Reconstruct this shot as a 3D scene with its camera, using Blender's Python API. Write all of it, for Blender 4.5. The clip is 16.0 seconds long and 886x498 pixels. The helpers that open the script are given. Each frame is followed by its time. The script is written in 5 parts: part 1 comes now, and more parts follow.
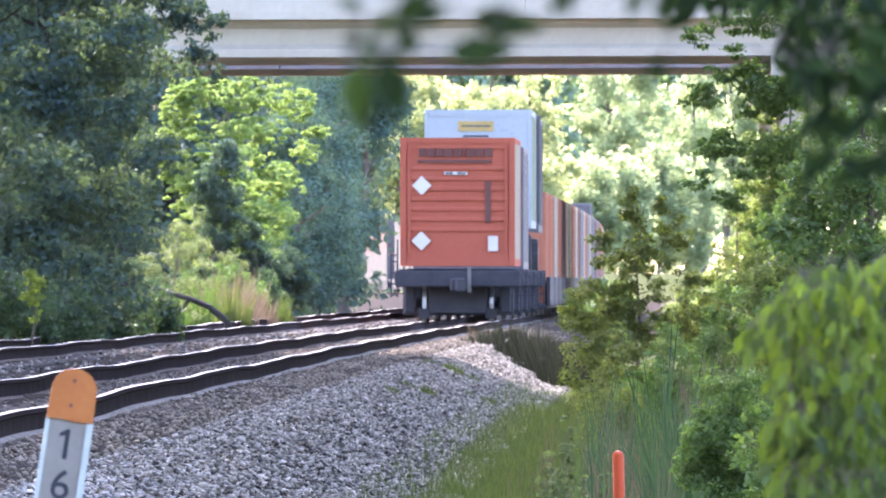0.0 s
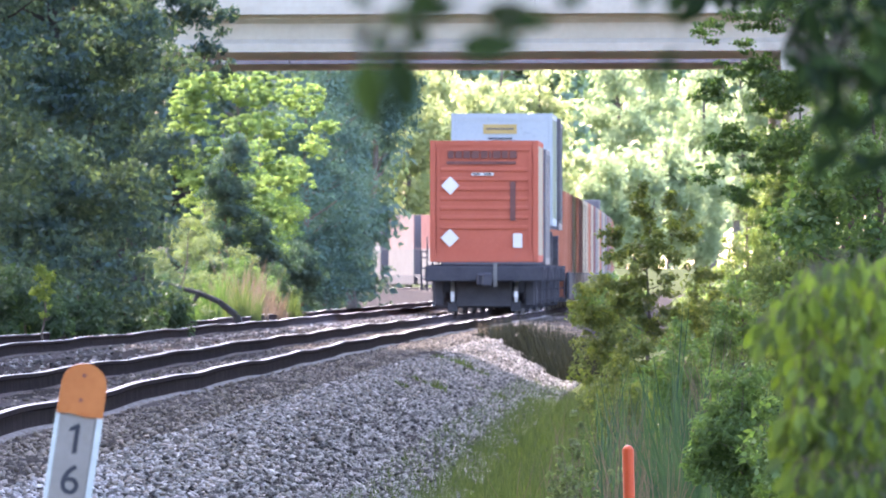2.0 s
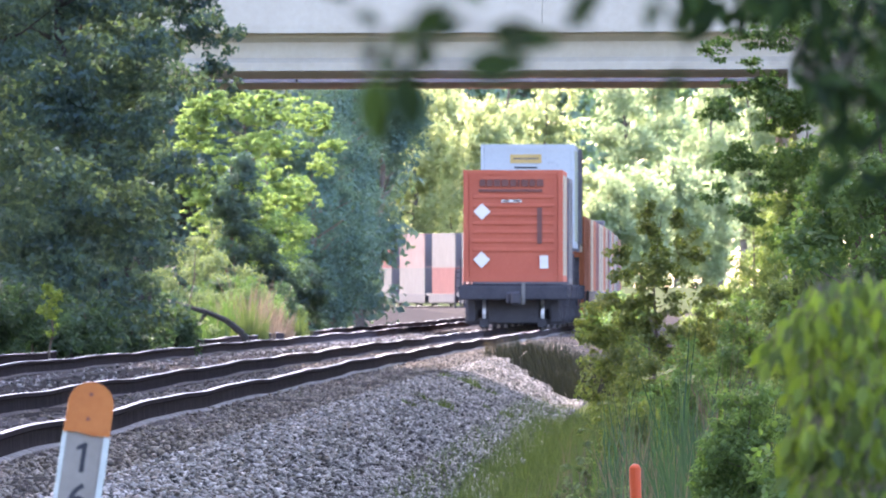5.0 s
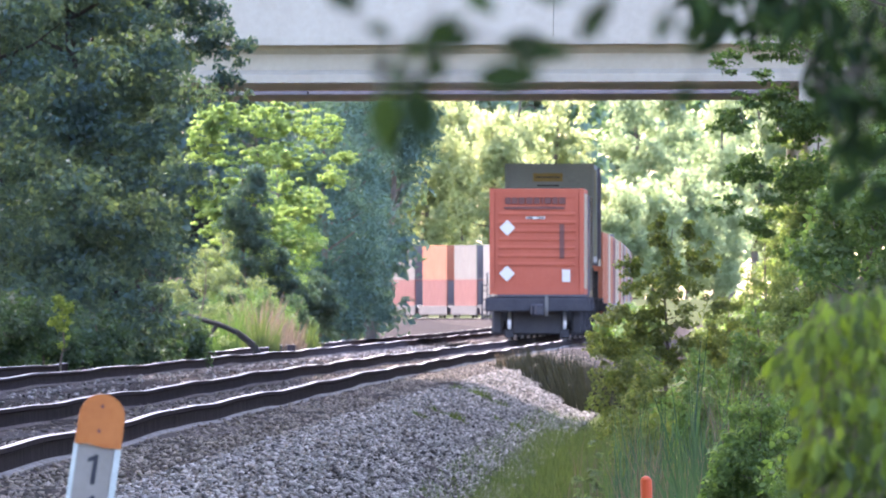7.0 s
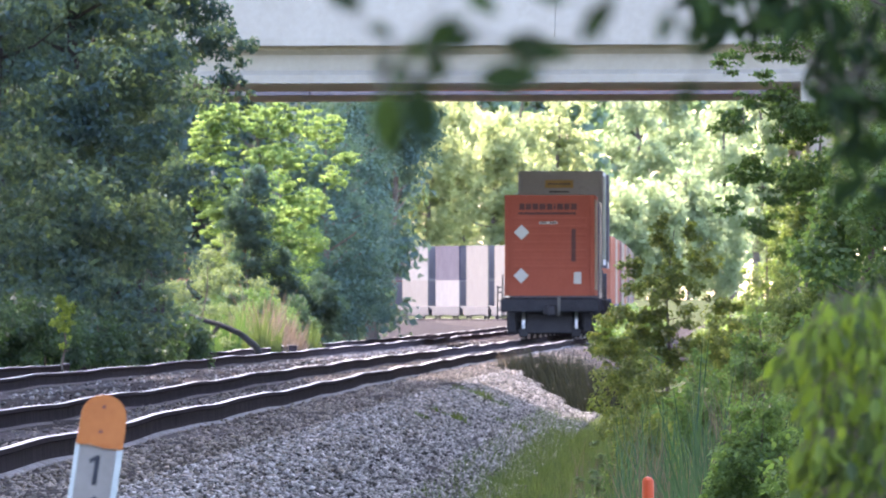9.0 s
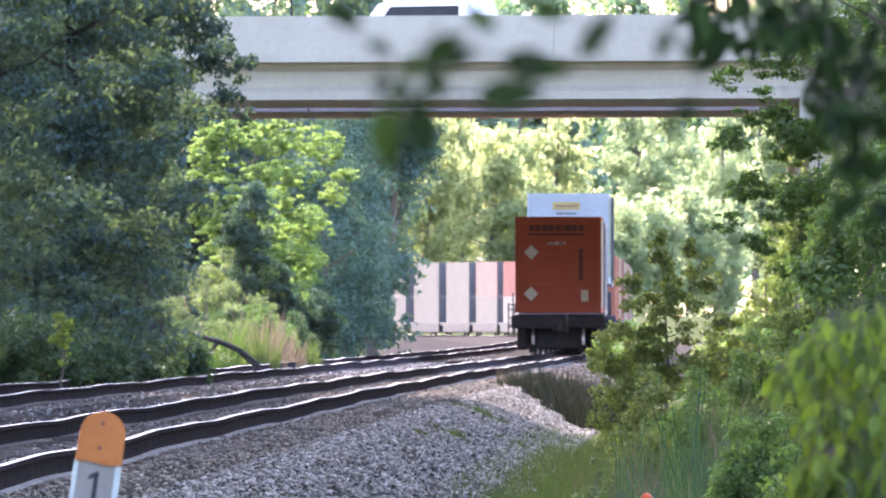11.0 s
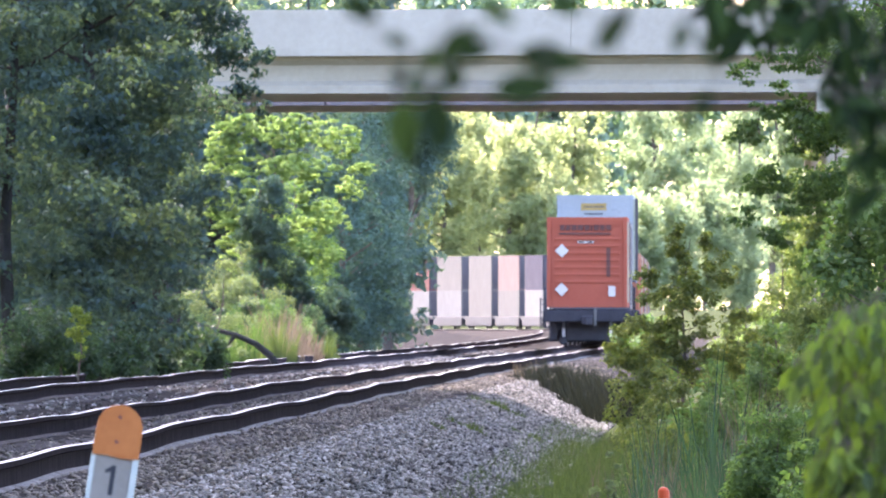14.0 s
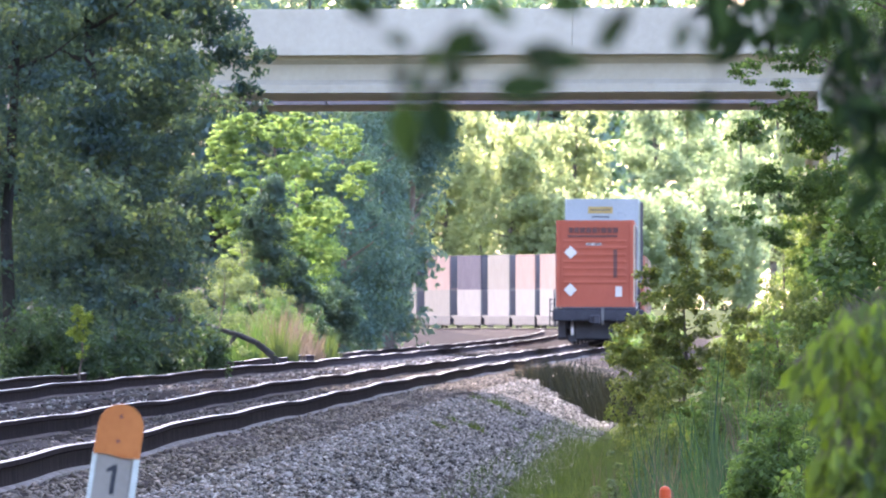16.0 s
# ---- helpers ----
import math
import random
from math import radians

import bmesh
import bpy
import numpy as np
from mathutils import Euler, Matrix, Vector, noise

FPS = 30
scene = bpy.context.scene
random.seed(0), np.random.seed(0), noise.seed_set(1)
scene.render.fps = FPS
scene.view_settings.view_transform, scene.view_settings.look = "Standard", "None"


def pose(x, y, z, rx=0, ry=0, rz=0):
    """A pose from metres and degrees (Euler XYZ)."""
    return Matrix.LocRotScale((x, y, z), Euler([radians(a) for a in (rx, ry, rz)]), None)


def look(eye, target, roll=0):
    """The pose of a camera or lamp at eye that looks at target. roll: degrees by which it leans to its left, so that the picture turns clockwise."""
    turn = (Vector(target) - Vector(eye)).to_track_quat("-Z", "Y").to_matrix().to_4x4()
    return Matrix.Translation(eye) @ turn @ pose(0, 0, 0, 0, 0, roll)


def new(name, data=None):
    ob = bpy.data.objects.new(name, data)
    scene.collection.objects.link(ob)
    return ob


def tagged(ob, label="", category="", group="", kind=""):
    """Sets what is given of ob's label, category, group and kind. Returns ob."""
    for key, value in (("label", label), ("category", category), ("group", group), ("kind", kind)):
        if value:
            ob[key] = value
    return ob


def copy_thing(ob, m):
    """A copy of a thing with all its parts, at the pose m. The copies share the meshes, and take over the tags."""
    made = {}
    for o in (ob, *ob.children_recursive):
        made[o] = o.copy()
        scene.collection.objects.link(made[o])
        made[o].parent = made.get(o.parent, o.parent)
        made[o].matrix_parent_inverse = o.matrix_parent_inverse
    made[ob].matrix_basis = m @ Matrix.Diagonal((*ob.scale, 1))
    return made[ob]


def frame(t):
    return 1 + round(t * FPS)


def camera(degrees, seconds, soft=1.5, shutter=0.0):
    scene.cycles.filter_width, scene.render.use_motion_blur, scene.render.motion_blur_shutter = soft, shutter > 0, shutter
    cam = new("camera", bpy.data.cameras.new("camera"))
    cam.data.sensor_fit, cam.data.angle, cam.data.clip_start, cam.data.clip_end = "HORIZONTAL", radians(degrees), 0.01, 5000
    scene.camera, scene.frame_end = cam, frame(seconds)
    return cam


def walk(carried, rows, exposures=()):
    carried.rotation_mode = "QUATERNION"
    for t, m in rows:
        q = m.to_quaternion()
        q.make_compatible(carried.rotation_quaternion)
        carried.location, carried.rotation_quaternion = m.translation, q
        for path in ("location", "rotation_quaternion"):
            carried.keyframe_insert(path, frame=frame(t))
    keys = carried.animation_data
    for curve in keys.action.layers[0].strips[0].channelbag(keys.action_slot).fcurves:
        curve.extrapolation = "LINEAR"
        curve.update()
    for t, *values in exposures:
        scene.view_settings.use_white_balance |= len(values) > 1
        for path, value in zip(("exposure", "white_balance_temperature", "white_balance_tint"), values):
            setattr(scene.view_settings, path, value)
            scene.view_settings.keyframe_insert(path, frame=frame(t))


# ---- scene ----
FOV = 1.6674
cam = camera(FOV, 16.0, soft=1.75)
EYE = (0.0, 0.0, 0.90)
LENS = 53868.0  # lines of sight across one metre at one metre of distance
cam.data.dof.use_dof = True
cam.data.dof.focus_distance = 144.0
cam.data.dof.aperture_fstop = 120.0

# seconds, tilt, turn: a tripod head nudged by hand
HEAD = [
    (0, 90.0617, 0.0000), (0.5, 90.0569, 0.0032), (1, 90.0572, 0.0047), (1.5, 90.0557, 0.0115), (2, 90.0520, 0.0186),
    (2.5, 90.0601, 0.0496), (3, 90.0662, 0.0426), (3.5, 90.0726, 0.0371), (4, 90.0780, 0.0311), (5.2, 90.0887, 0.0320),
    (6.5, 90.1025, 0.0372), (7, 90.1097, 0.0528), (7.5, 90.1094, 0.0548), (8, 90.1083, 0.0555), (8.5, 90.1068, 0.0564),
    (9.7, 90.1233, 0.0550), (11, 90.1420, 0.0539), (11.5, 90.1466, 0.0619), (12, 90.1436, 0.0845), (12.5, 90.1409, 0.0860),
    (13, 90.1366, 0.0859), (13.5, 90.1336, 0.0864), (14, 90.1302, 0.0858), (14.5, 90.1326, 0.0831), (15, 90.1278, 0.0798),
    (15.5, 90.1268, 0.0845), (16, 90.1287, 0.0882)]
walk(cam, [(t, pose(*EYE, tilt, 0, turn)) for t, tilt, turn in HEAD], [(0, 3.61, 6000, 29), (5, 3.44, 6000, 29), (16, 3.38, 6000, 28)])

# ---- light ----
SUN_TO = Vector((-0.34, 0.69, 0.62)).normalized()
world = bpy.data.worlds.new("sky")
scene.world = world
world.use_nodes = True
wn = world.node_tree
sky = wn.nodes.new("ShaderNodeTexSky")
sky.sky_type = "NISHITA"
sky.sun_disc = False
sky.sun_elevation = math.asin(SUN_TO.z)
sky.sun_rotation = math.atan2(SUN_TO.x, SUN_TO.y)
sky.air_density, sky.dust_density = 1.0, 2.5
wn.links.new(sky.outputs[0], wn.nodes["Background"].inputs["Color"])
wn.nodes["Background"].inputs["Strength"].default_value = 0.15
sun_data = bpy.data.lights.new("sun", "SUN")
sun_data.energy, sun_data.angle, sun_data.color = 1.9, radians(0.5), (1.0, 0.90, 0.72)
sun = new("sun", sun_data)
sun.matrix_world = look(SUN_TO * 100, (0, 0, 0))


# ---- materials ----
def material(name):
    m = bpy.data.materials.new(name)
    m.use_nodes = True
    return m, m.node_tree, m.node_tree.nodes["Principled BSDF"]


def node(tree, kind, **values):
    n = tree.nodes.new(kind)
    for key, value in values.items():
        n.inputs[key.replace("_", " ")].default_value = value
    return n


def ramp_node(tree, stops):
    n = tree.nodes.new("ShaderNodeValToRGB")
    e = n.color_ramp.elements
    while len(e) < len(stops):
        e.new(0.5)
    for item, (at, c) in zip(e, stops):
        item.position, item.color = at, (*c, 1)
    return n


def surface(name, dark, light, scale=3.0, fine=40.0, rough=0.7, metal=0.0, bump=0.3, depth=0.01, spots=None, island=0.0, spec=0.2):
    """Two scales of noise between two colours, with relief; spots: a stain's colour; island: change of value from piece to piece."""
    m, tree, out = material(name)
    link = tree.links.new
    where = tree.nodes.new("ShaderNodeTexCoord")
    broad = node(tree, "ShaderNodeTexNoise", Scale=scale, Detail=6.0, Roughness=0.6)
    grain = node(tree, "ShaderNodeTexNoise", Scale=fine, Detail=4.0, Roughness=0.7)
    for n in (broad, grain):
        link(where.outputs["Object"], n.inputs["Vector"])
    both = tree.nodes.new("ShaderNodeMath")
    both.operation = "MULTIPLY_ADD"
    both.inputs[1].default_value = 0.45
    link(grain.outputs["Fac"], both.inputs[0])
    half = tree.nodes.new("ShaderNodeMath")
    half.operation = "MULTIPLY"
    half.inputs[1].default_value = 0.62
    link(broad.outputs["Fac"], half.inputs[0])
    link(half.outputs[0], both.inputs[2])
    ramp = ramp_node(tree, [(0.35, dark), (0.72, light)])
    link(both.outputs[0], ramp.inputs["Fac"])
    colour = ramp.outputs["Color"]
    if spots:
        patch = node(tree, "ShaderNodeTexNoise", Scale=scale * 2.3, Detail=8.0, Roughness=0.75)
        link(where.outputs["Object"], patch.inputs["Vector"])
        mask = ramp_node(tree, [(0.56, (0, 0, 0)), (0.70, (1, 1, 1))])
        link(patch.outputs["Fac"], mask.inputs["Fac"])
        mix = tree.nodes.new("ShaderNodeMixRGB")
        mix.inputs["Color2"].default_value = (*spots, 1)
        link(mask.outputs["Color"], mix.inputs["Fac"])
        link(colour, mix.inputs["Color1"])
        colour = mix.outputs["Color"]
    if island:
        geo = tree.nodes.new("ShaderNodeNewGeometry")
        hsv = tree.nodes.new("ShaderNodeHueSaturation")
        span = tree.nodes.new("ShaderNodeMapRange")
        span.inputs["To Min"].default_value, span.inputs["To Max"].default_value = 1 - island, 1 + island
        link(geo.outputs["Random Per Island"], span.inputs["Value"])
        link(span.outputs[0], hsv.inputs["Value"])
        link(colour, hsv.inputs["Color"])
        colour = hsv.outputs["Color"]
    link(colour, out.inputs["Base Color"])
    out.inputs["Roughness"].default_value = rough
    out.inputs["Metallic"].default_value = metal
    out.inputs["Specular IOR Level"].default_value = spec
    if bump:
        b = node(tree, "ShaderNodeBump", Strength=bump, Distance=depth)
        link(grain.outputs["Fac"], b.inputs["Height"])
        link(b.outputs["Normal"], out.inputs["Normal"])
    return m


def leafy(name, dark, mid, light, through_light=0.45, gloss=0.35, warm=None, single=False, bough_scale=0.9, shine=(1.35, 1.5, 0.55)):
    """Leaves: hue from leaf to leaf and from bough to bough, light shining through."""
    m, tree, out = material(name)
    link = tree.links.new
    geo = tree.nodes.new("ShaderNodeNewGeometry")
    where = tree.nodes.new("ShaderNodeTexCoord")
    bough = node(tree, "ShaderNodeTexNoise", Scale=bough_scale, Detail=3.0)
    link(where.outputs["Object"], bough.inputs["Vector"])
    add = tree.nodes.new("ShaderNodeMath")
    add.operation = "MULTIPLY_ADD"
    add.inputs[1].default_value = 0.55
    info = tree.nodes.new("ShaderNodeObjectInfo")
    link(info.outputs["Random"] if single else geo.outputs["Random Per Island"], add.inputs[0])
    less = tree.nodes.new("ShaderNodeMath")
    less.operation = "MULTIPLY_ADD"
    less.inputs[1].default_value, less.inputs[2].default_value = 0.9, -0.22
    link(bough.outputs["Fac"], less.inputs[0])
    link(less.outputs[0], add.inputs[2])
    stops = [(0.1, dark), (0.5, mid), (0.9, light)]
    if warm:
        stops.append((0.985, warm))
    ramp = ramp_node(tree, stops)
    link(add.outputs[0], ramp.inputs["Fac"])
    link(ramp.outputs["Color"], out.inputs["Base Color"])
    out.inputs["Roughness"].default_value = 0.65
    out.inputs["Specular IOR Level"].default_value = gloss
    glow = tree.nodes.new("ShaderNodeBsdfTranslucent")
    tint = tree.nodes.new("ShaderNodeMixRGB")
    tint.blend_type = "MULTIPLY"
    tint.inputs["Fac"].default_value = 1.0
    tint.inputs["Color2"].default_value = (*shine, 1)
    link(ramp.outputs["Color"], tint.inputs["Color1"])
    link(tint.outputs["Color"], glow.inputs["Color"])
    mix = tree.nodes.new("ShaderNodeMixShader")
    mix.inputs["Fac"].default_value = through_light
    link(out.outputs[0], mix.inputs[1])
    link(glow.outputs[0], mix.inputs[2])
    link(mix.outputs[0], tree.nodes["Material Output"].inputs["Surface"])
    return m


M = {}
M["soil"] = surface("weedy_soil", (0.030, 0.042, 0.018), (0.080, 0.085, 0.042), 0.6, 14, 1.0, 0, 0.5, 0.03, spec=0.0)
M["ballast"] = surface("ballast_bed", (0.032, 0.028, 0.025), (0.080, 0.070, 0.062), 0.8, 26, 1.0, 0, 0.9, 0.05, spec=0.0)
M["stone"] = surface("crushed_granite", (0.085, 0.075, 0.064), (0.330, 0.296, 0.258), 1.2, 30, 0.85, 0, 0.2, 0.005, island=0.85, spec=0.05)
M["dirt_stone"] = surface("fouled_ballast", (0.105, 0.086, 0.068), (0.26, 0.216, 0.172), 1.2, 30, 0.85, 0, 0.2, 0.005, island=0.45, spec=0.05)
M["rail"] = surface("rusty_rail", (0.024, 0.020, 0.022), (0.055, 0.045, 0.045), 2, 60, 1.0, 0.0, 0.3, 0.003, spec=0.0)
# dusty foot of one rail, its bright broken sky glint put in the colour
M["rail_foot"] = surface("lit_dusty_rail_foot", (0.07, 0.062, 0.055), (0.36, 0.33, 0.30), 2.5, 9, 1.0, 0.0, 0.2, 0.002, spots=(0.07, 0.06, 0.05), spec=0.0)
M["railhead"] = surface("polished_rail_head", (0.112, 0.105, 0.1015), (0.224, 0.21, 0.203), 4, 60, 0.6, 0.9, 0.05, 0.001)
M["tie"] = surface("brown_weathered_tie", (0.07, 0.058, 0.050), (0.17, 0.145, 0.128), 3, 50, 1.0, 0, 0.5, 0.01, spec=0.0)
M["concrete"] = surface("pale_concrete", (0.285, 0.2522, 0.1899), (0.36, 0.327, 0.2519), 0.35, 5, 0.9, 0, 0.05, 0.01, spots=(0.295, 0.262, 0.2012))
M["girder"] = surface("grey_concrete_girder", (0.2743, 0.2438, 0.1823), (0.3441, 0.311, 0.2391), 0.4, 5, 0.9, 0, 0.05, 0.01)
# same concrete as the girder, with shade between the decks put in its colour
M["inner_girder"] = surface("shade_dark_girder", (0.13, 0.115, 0.112), (0.19, 0.168, 0.165), 0.4, 5, 0.9, 0, 0.1, 0.01)
# very pale, standing in for light bounced up under the beams
M["soffit"] = surface("bounce_lit_soffit", (0.68, 0.59, 0.64), (0.78, 0.69, 0.74), 0.4, 8, 0.9, 0, 0.2, 0.01)
M["asphalt"] = surface("asphalt", (0.04, 0.04, 0.04), (0.07, 0.07, 0.07), 1, 40, 0.9, 0, 0.3, 0.005)
M["orange"] = surface("faded_orange_paint", (0.285, 0.072, 0.042), (0.355, 0.098, 0.058), 0.9, 18, 0.85, 0, 0.08, 0.004, spots=(0.30, 0.088, 0.056), spec=0.03)
M["orange_dull"] = surface("dull_orange_paint", (0.24, 0.085, 0.048), (0.31, 0.12, 0.07), 0.7, 16, 0.85, 0, 0.06, 0.003, spots=(0.192, 0.068, 0.038), spec=0.03)
M["white"] = surface("white_trailer_paint", (0.26, 0.275, 0.275), (0.325, 0.335, 0.325), 0.7, 16, 0.85, 0, 0.06, 0.003, spots=(0.208, 0.22, 0.22), spec=0.03)
# white trailer's sides, with warm light bounced off the trees put in the colour
M["warm_lit_side"] = surface("bounce_lit_cream_sheet", (0.27, 0.27, 0.19), (0.35, 0.35, 0.25), 0.7, 16, 0.85, 0, 0.06, 0.003, spec=0.03)
M["grey"] = surface("grey_container_paint", (0.1425, 0.1342, 0.1248), (0.1875, 0.1755, 0.1599), 0.7, 16, 0.85, 0, 0.06, 0.003, spots=(0.114, 0.1076, 0.09984), spec=0.03)
M["maroon"] = surface("maroon_container_paint", (0.12, 0.052, 0.046), (0.175, 0.078, 0.066), 0.7, 16, 0.85, 0, 0.06, 0.003, spots=(0.096, 0.042, 0.037), spec=0.03)
M["navy"] = surface("navy_container_paint", (0.042, 0.038, 0.052), (0.068, 0.06, 0.076), 0.7, 16, 0.85, 0, 0.06, 0.003, spots=(0.034, 0.03, 0.042), spec=0.03)
M["pink"] = surface("faded_red_container_paint", (0.1612, 0.108, 0.0925), (0.1984, 0.144, 0.1258), 0.7, 16, 0.85, 0, 0.06, 0.003, spots=(0.129, 0.0864, 0.074), spec=0.03)
M["tan"] = surface("tan_container_paint", (0.25, 0.2, 0.135), (0.34, 0.275, 0.19), 0.7, 16, 0.85, 0, 0.06, 0.003, spots=(0.2, 0.16, 0.108), spec=0.03)
M["door_dark"] = surface("grimy_dark_doors", (0.05, 0.045, 0.05), (0.11, 0.10, 0.10), 0.8, 16, 0.6, 0, 0.05, 0.003)
M["steel"] = surface("grimy_black_steel", (0.022, 0.021, 0.024), (0.052, 0.048, 0.051), 2, 30, 0.8, 0.0, 0.2, 0.004)
M["bright_steel"] = surface("worn_wheel_steel", (0.60, 0.58, 0.56), (0.85, 0.83, 0.80), 4, 30, 0.5, 0.8, 0.05, 0.002)
M["black"] = surface("black_lettering", (0.02, 0.02, 0.025), (0.05, 0.05, 0.055), 2, 30, 0.6, 0, 0, 0)
# dark print and rub mark, with the veil of haze mixed into the colour
M["hazed_black"] = surface("hazed_dark_print", (0.075, 0.030, 0.024), (0.125, 0.050, 0.038), 2, 30, 0.6, 0, 0, 0)
M["placard"] = surface("white_placard", (0.42, 0.38, 0.32), (0.52, 0.47, 0.40), 2, 30, 0.5, 0, 0, 0)
M["yellow"] = surface("amber_sign", (0.28, 0.19, 0.06), (0.38, 0.26, 0.09), 2, 30, 0.5, 0, 0, 0)
M["cream"] = surface("cream_paint", (0.126, 0.114, 0.0999), (0.1584, 0.1444, 0.1258), 0.7, 16, 0.85, 0, 0.06, 0.003, spots=(0.1008, 0.0912, 0.07992), spec=0.03)
M["mark_orange"] = surface("sun_faded_orange_plastic", (0.35, 0.105, 0.022), (0.44, 0.145, 0.034), 8, 60, 0.5, 0, 0.1, 0.002, spots=(0.33, 0.09, 0.018))
M["mark_white"] = surface("white_fibreglass", (0.185, 0.160, 0.132), (0.255, 0.224, 0.188), 6, 50, 0.5, 0, 0.1, 0.002)
M["mark_edge"] = surface("chalky_bright_edge", (0.36, 0.38, 0.34), (0.50, 0.52, 0.47), 20, 120, 0.5, 0, 0.2, 0.002)
M["stake_orange"] = surface("orange_red_plastic", (0.3801, 0.0448, 0.00896), (0.4386, 0.064, 0.0128), 8, 60, 0.4, 0, 0.05, 0.002)
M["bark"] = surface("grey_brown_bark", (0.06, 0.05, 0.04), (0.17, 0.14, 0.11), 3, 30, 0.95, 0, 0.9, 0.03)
# the bark again, darkened in colour for wood that lies in shade
M["shade_bark"] = surface("shade_dark_bark", (0.0224, 0.0221, 0.0216), (0.064, 0.0595, 0.054), 3, 30, 0.95, 0, 0.9, 0.03)
M["car_white"] = surface("white_car_paint", (0.74, 0.74, 0.75), (0.82, 0.82, 0.82), 1, 20, 0.25, 0, 0, 0)
M["car_silver"] = surface("silver_car_paint", (0.46, 0.47, 0.48), (0.54, 0.55, 0.56), 1, 20, 0.25, 0.3, 0, 0)
M["car_brown"] = surface("brown_car_paint", (0.12, 0.06, 0.04), (0.18, 0.09, 0.06), 1, 20, 0.25, 0, 0, 0)
M["car_blue"] = surface("blue_truck_paint", (0.02, 0.06, 0.15), (0.03, 0.09, 0.21), 1, 20, 0.35, 0, 0, 0)
M["car_glass"] = surface("dark_tinted_glass", (0.02, 0.025, 0.03), (0.03, 0.035, 0.04), 1, 20, 0.08, 0, 0, 0)
M["leaf_deep"] = leafy("deep_green_leaves", (0.04416, 0.075, 0.08), (0.06486, 0.1038, 0.09875), (0.0966, 0.1375, 0.11), 0.26, 0.02, shine=(2.0, 1.9, 0.6))
M["leaf_cedar_shade"] = leafy("blue_green_cedar_and_shade_leaves", (0.066, 0.110, 0.094), (0.078, 0.126, 0.104), (0.092, 0.142, 0.112), 0.15, 0.02)
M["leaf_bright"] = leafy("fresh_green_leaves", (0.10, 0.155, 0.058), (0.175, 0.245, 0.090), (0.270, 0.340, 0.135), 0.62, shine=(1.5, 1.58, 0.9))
# the far wood's three leaf colours are paled to carry distance haze
M["leaf_far"] = leafy("haze_paled_green_leaves", (0.2408, 0.2709, 0.1485), (0.2838, 0.3113, 0.171), (0.3311, 0.3526, 0.198), 0.68, 0.05, bough_scale=0.11, shine=(1.42, 1.45, 1.05))
M["leaf_far_cool"] = leafy("haze_softened_green_leaves", (0.2024, 0.2464, 0.1485), (0.242, 0.2798, 0.171), (0.286, 0.3168, 0.1935), 0.68, 0.05, bough_scale=0.11, shine=(1.38, 1.45, 1.1))
M["leaf_recess"] = leafy("haze_blued_green_leaves", (0.16, 0.225, 0.19), (0.205, 0.27, 0.22), (0.25, 0.31, 0.245), 0.45, 0.05, bough_scale=0.11)
M["leaf_mid"] = leafy("mid_green_leaves", (0.070, 0.118, 0.048), (0.118, 0.182, 0.066), (0.172, 0.240, 0.086))
M["leaf_olive"] = leafy("olive_yellow_leaves", (0.080, 0.118, 0.044), (0.135, 0.178, 0.066), (0.21, 0.25, 0.095), 0.5, shine=(1.4, 1.45, 0.7))
M["leaf_shrub"] = leafy("dull_green_shrub_leaves", (0.028, 0.052, 0.036), (0.044, 0.074, 0.045), (0.066, 0.102, 0.055))
M["leaf_bough"] = leafy("green_bough_leaves", (0.055, 0.100, 0.044), (0.095, 0.152, 0.060), (0.145, 0.205, 0.080))
M["leaf_sage"] = leafy("pale_sage_leaves", (0.0784, 0.09856, 0.05824), (0.1176, 0.1434, 0.08288), (0.168, 0.1926, 0.112))
M["leaf_pale"] = leafy("pale_grey_green_leaves", (0.10, 0.125, 0.07), (0.15, 0.18, 0.10), (0.22, 0.25, 0.15))
M["leaf_sapling"] = leafy("olive_russet_leaves", (0.072, 0.092, 0.033), (0.130, 0.152, 0.050), (0.215, 0.222, 0.074), warm=(0.200, 0.105, 0.050))
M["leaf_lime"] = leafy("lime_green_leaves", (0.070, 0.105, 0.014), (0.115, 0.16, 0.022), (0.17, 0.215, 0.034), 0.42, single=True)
# darker copy of the lime leaves, for those in shade within the bush
M["leaf_lime_shade"] = leafy("shaded_lime_leaves", (0.024, 0.042, 0.010), (0.048, 0.072, 0.014), (0.080, 0.110, 0.020), 0.3, single=True)
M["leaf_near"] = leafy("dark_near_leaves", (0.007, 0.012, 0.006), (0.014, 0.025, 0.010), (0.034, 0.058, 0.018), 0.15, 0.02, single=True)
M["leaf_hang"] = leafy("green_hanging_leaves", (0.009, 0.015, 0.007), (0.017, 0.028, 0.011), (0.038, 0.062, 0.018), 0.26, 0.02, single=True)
# bright yellow-green puts sunlight into a sapling that stands in shade
M["leaf_sunlit"] = leafy("sun_bright_leaves", (0.0975, 0.136, 0.0315), (0.156, 0.1972, 0.045), (0.221, 0.2584, 0.072), 0.5)
M["grass"] = leafy("mixed_green_grass", (0.026, 0.048, 0.017), (0.048, 0.080, 0.026), (0.082, 0.112, 0.040))
M["reed"] = leafy("blue_green_reed", (0.022, 0.050, 0.034), (0.036, 0.068, 0.043), (0.056, 0.088, 0.052))
M["olive"] = leafy("olive_meadow_grass", (0.040, 0.056, 0.020), (0.066, 0.085, 0.030), (0.105, 0.122, 0.046))
M["weed"] = leafy("dark_brown_weed", (0.013, 0.014, 0.012), (0.022, 0.022, 0.018), (0.038, 0.035, 0.028), 0.15)
